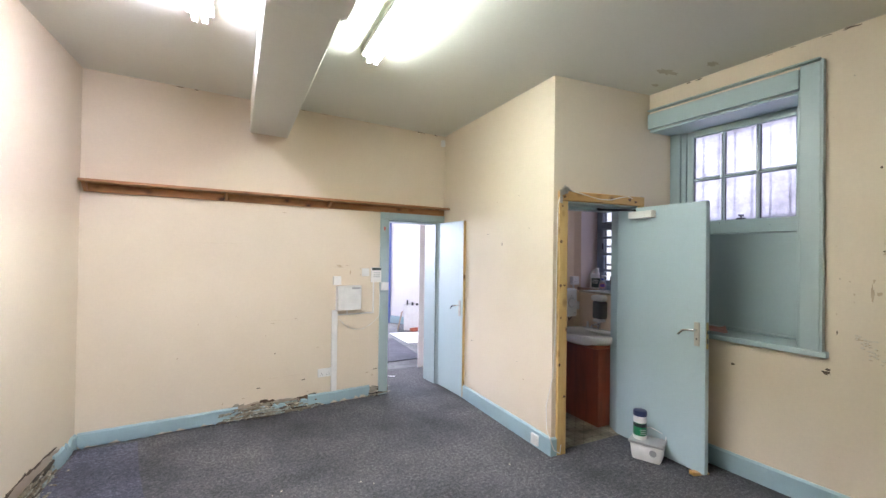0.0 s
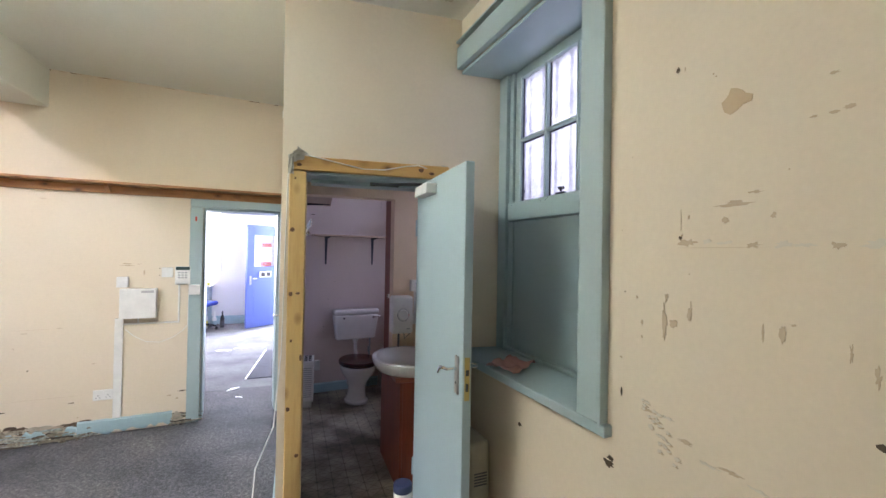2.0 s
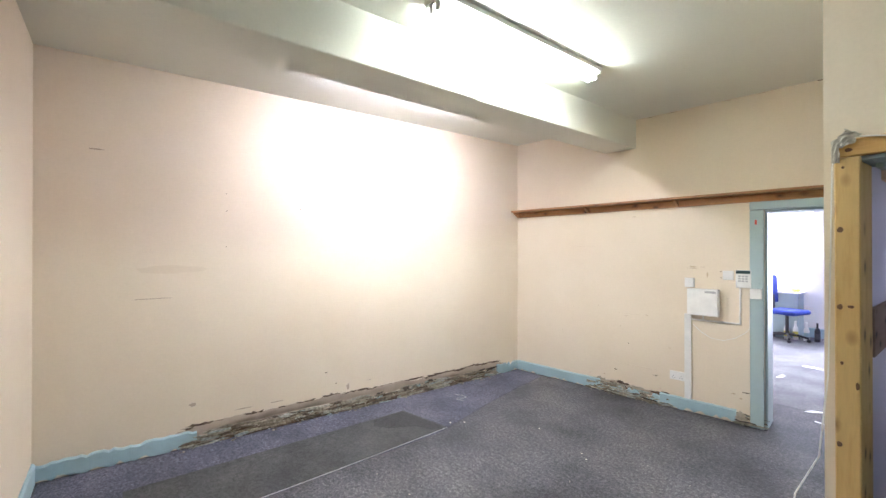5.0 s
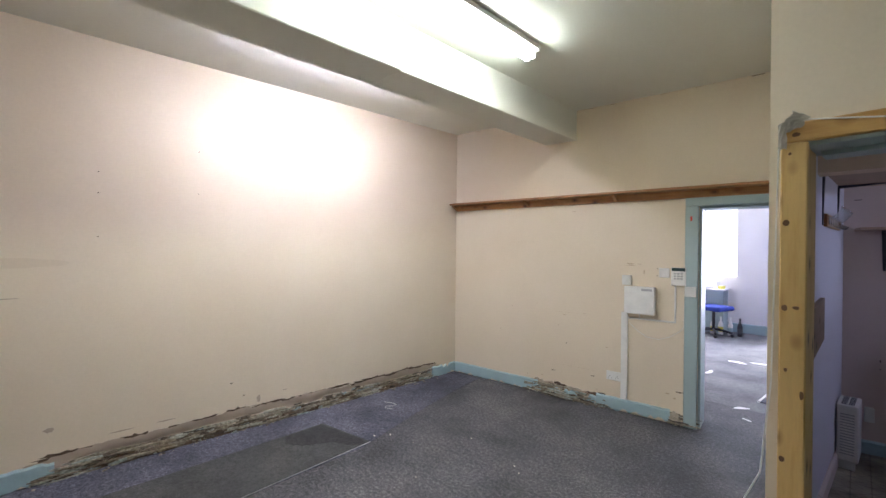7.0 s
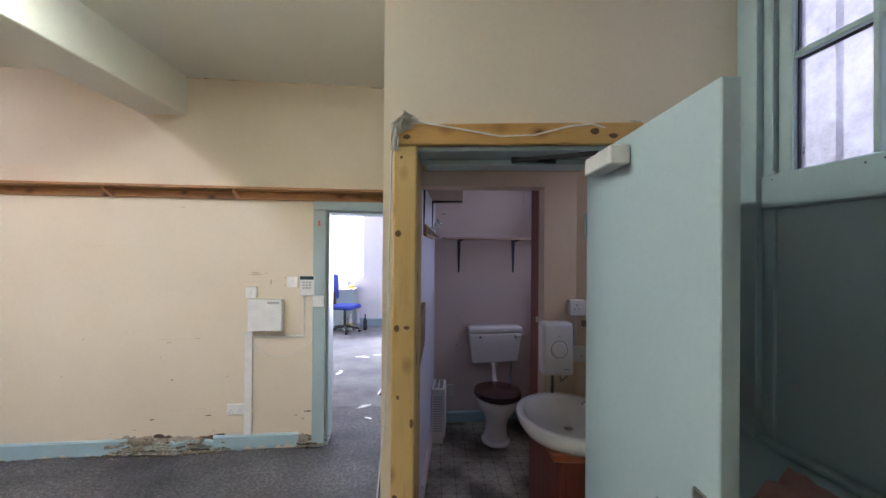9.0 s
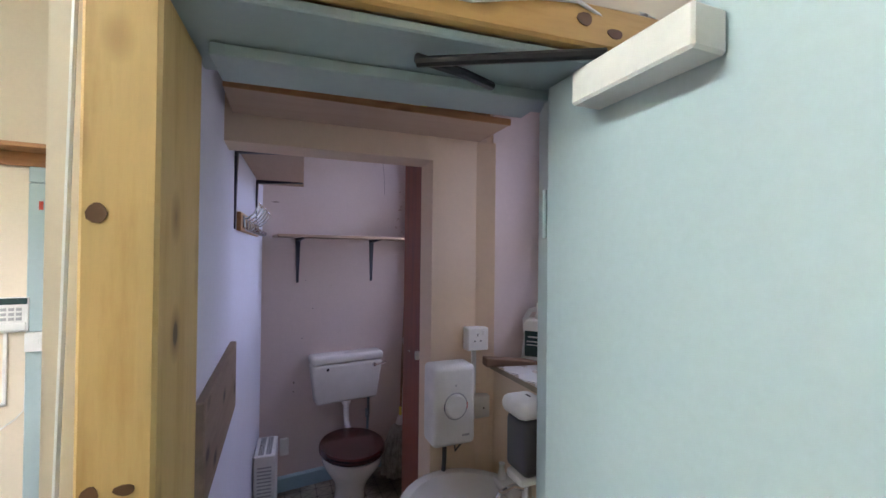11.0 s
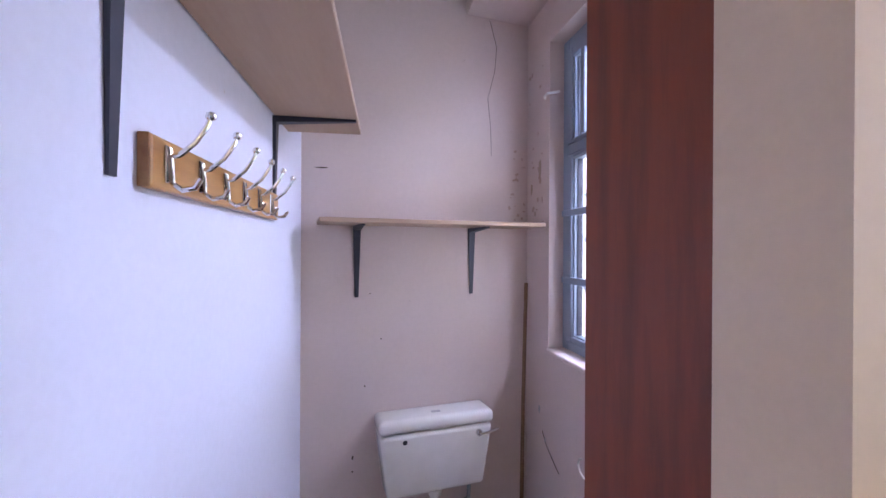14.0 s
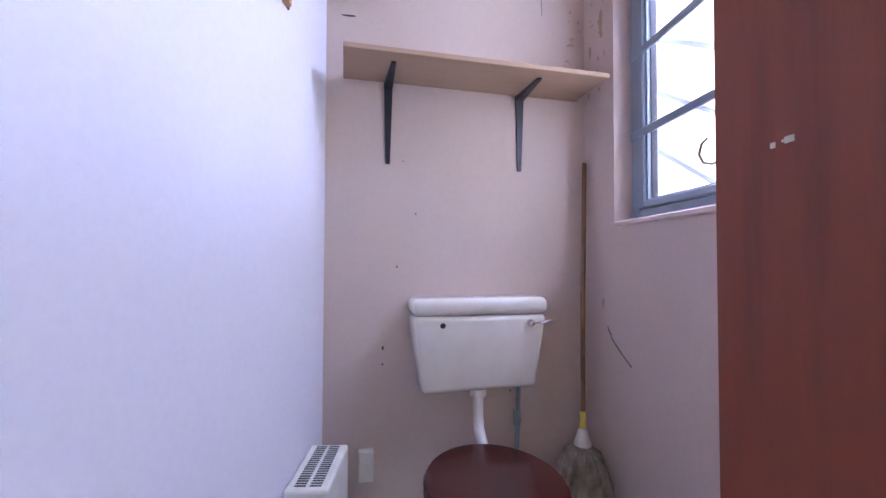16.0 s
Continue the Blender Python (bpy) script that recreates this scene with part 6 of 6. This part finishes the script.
ch = thing("office_chair", pose(1.27, 9.66, 0, 0, 0, 72) @ Matrix.Scale(1.05, 4), "blue upholstered swivel office chair", "chair")
part("seat", boxes((-0.23, 0.23, -0.23, 0.22, 0.44, 0.52), bevel=0.035, seg=3), M_CHAIRBLUE, ch, "blue fabric seat", True)
bm = boxes((-0.21, 0.21, 0.24, 0.30, 0.60, 1.08), bevel=0.03, seg=3)
for v in bm.verts:
    v.co.x *= 1 - 0.25 * max(0, (v.co.z - 0.85) / 0.23)
part("backrest", bm, M_CHAIRBLUE, ch, "blue fabric backrest", True)
part("back_support", boxes((-0.03, 0.03, 0.20, 0.24, 0.42, 0.75), bevel=0.004), M_BLACK, ch)
part("column", pipes(([(0, 0, 0.10), (0, 0, 0.44)], 0.025)), M_BLACK, ch)
for i in range(5):
    a = 2 * math.pi * i / 5
    lg2 = part("leg", pipes(([(0, 0, 0.11), (0.15 * math.cos(a), 0.15 * math.sin(a), 0.10), (0.28 * math.cos(a), 0.28 * math.sin(a), 0.07)], 0.018)), M_BLACK, ch)
    part("castor", pipes(([(0.28 * math.cos(a) - 0.015, 0.28 * math.sin(a), 0.028), (0.28 * math.cos(a) + 0.015, 0.28 * math.sin(a), 0.028)], 0.027), seg=12), M_BLACK, lg2)
pd = thing("pedestal_drawers", pose(0.72, 10.10, 0), "dark brown wooden pedestal cabinet", "cabinet")
part("carcass", boxes((-0.2, 0.2, -0.2, 0.2, 0, 0.60), bevel=0.004), M_MAHOG, pd)
for i in range(3):
    part("drawer", boxes((-0.19, 0.19, -0.218, -0.2005, 0.02 + 0.19 * i, 0.20 + 0.19 * i), bevel=0.003), M_MAHOG, pd)
ct = thing("turquoise_counter", pose(1.12, 10.12, 0), "pale turquoise painted cupboard with clutter on top", "cupboard")
part("carcass", boxes((-0.19, 0.25, -0.2, 0.2, 0, 0.80), bevel=0.004), M_BLUE, ct)
part("top", boxes((-0.22, 0.28, -0.23, 0.21, 0.801, 0.825), bevel=0.003), M_SHOPWALL, ct)
for i, (x, y, w, h, mt, nm) in enumerate(((-0.12, -0.05, 0.05, 0.10, M_WHITE, "tin"), (0.0, -0.1, 0.07, 0.05, M_PAPER, "paper_pile"), (0.12, 0.0, 0.04, 0.14, M_WHITE, "carton"), (0.2, -0.1, 0.05, 0.06, M_YELLOWP, "carton"))):
    it = thing(nm, pose(1.12 + x, 10.12 + y, 0.8255, 0, 0, 20 * i), "small bright packet lying on the turquoise cupboard", nm.replace("_", " "), "clutter on the cupboard")
    part("packet", boxes((-w, w, -w * 0.7, w * 0.7, 0, h), bevel=0.004), mt, it)


def floor_bottle(m, mat_body, mat_label, label):
    b = thing("glass_bottle", m, label, "bottle", "bottles by the cupboard")
    part("body", turned([(0.036, 0), (0.04, 0.005), (0.04, 0.18), (0.030, 0.215), (0.015, 0.25), (0.014, 0.30)], seg=16), mat_body, b, "", True)
    part("label", turned([(0.0405, 0.05), (0.0408, 0.051), (0.0408, 0.14), (0.0405, 0.141)], seg=16), mat_label, b)
    part("cap", turned([(0.016, 0.301), (0.016, 0.32), (0.012, 0.323)], seg=12), M_WHITE if mat_body is not M_BLACK else M_BLACK, b, "", True)
    return b


fb = floor_bottle(pose(1.22, 9.86, 0), M_WHITE, M_YELLOWP, "pale plastic bottle with yellow label on the floor")
copy_thing(fb, pose(1.34, 9.88, 0))
floor_bottle(pose(1.49, 9.88, 0), M_WHITE, M_SKIRT, "pale plastic bottle with turquoise label on the floor")
floor_bottle(pose(1.63, 9.90, 0), M_BLACK, M_DARKGREY, "dark wine bottle standing on the floor")
mt = thing("door_mat", pose(0, 0, 0), "dark rectangular mat on the shop carpet", "mat")
part("rubber_backing", prism([(2.42, 6.08), (3.14, 6.13), (3.20, 7.62), (2.56, 7.58)], 0.001, 0.010), M_MAT, mt)
# white strip paints in the sunlight along the mat's edge
part("edging", pipes(([(2.42, 6.08, 0.006), (2.56, 7.58, 0.006)], 0.014), seg=6), M_PAPER, mt, "pale sunlit edge")
# pale sheet stands in for the sunlight on the shop floor
m2 = thing("sunlit_floor_patch", pose(0, 0, 0), "sunlit patch of shop floor, laid in as a pale sheet", "board")
part("sheet", prism([(3.30, 7.15), (4.2, 7.1), (4.25, 8.0), (3.3, 8.1)], 0.001, 0.006), M_PAPER, m2)
rnd = random.Random(3)
for x, y, s in ((2.33, 5.75, 0.10), (2.42, 5.45, 0.06), (1.80, 6.95, 0.13), (1.95, 7.75, 0.17), (2.25, 7.9, 0.18)):
    pp = thing("paper_scrap", pose(x, y, 0.001, 0, 0, rnd.uniform(0, 180)), "torn white paper scrap on the carpet", "paper", "paper scraps")
    part("sheet", prism([(s * (1 - 0.4 * rnd.random()) * math.cos(k * 0.785), 0.4 * s * (1 - 0.7 * rnd.random()) * math.sin(k * 0.785)) for k in range(8)], 0.0, 0.002), M_PAPER, pp)
ps = thing("wall_poster", pose(2.49, 10.325, 1.2), "small poster with red bands by the entrance", "poster")
part("sheet", boxes((-0.20, 0.0, -0.012, -0.008, 0, 0.5)), M_PAPER, ps)
part("band", boxes((-0.20, 0.0, -0.0145, -0.0125, 0, 0.10), (-0.20, 0.0, -0.0145, -0.0125, 0.42, 0.5)), M_RED, ps)

# a tree across the street
tr = thing("street_tree", pose(3.9, 16.5, -0.12), "leafy green street tree beyond the entrance", "tree")
part("trunk", pipes(([(0, 0, 0), (0.05, 0, 1.2), (-0.05, 0.05, 2.2)], 0.14), ([(-0.05, 0.05, 2.1), (-0.6, 0.1, 2.9), (-1.0, 0.0, 3.4)], 0.06), ([(-0.05, 0.05, 2.1), (0.5, 0.0, 2.9), (0.9, 0.1, 3.5)], 0.06)), M_ROT, tr)
bm = bmesh.new()
rnd = random.Random(4)
for i in range(1500):
    a, b2, r = rnd.uniform(0, 6.28), rnd.uniform(-1, 1), 1.5 * rnd.random() ** 0.4
    c = Vector((r * math.cos(a) * 1.2, r * math.sin(a), 3.2 + 1.1 * b2 * (1 - 0.3 * rnd.random())))
    u, w = Vector((rnd.gauss(0, 1), rnd.gauss(0, 1), rnd.gauss(0, 1))).normalized() * 0.11, Vector((rnd.gauss(0, 1), rnd.gauss(0, 1), rnd.gauss(0, 1))).normalized() * 0.07
    bm.faces.new([bm.verts.new(c + p) for p in (u, w, -u, -w)])
part("crown", bm, plain("tree_leaves", (0.08, 0.16, 0.06), 0.6, 0, 0.4), tr, "loose green leafy crown")
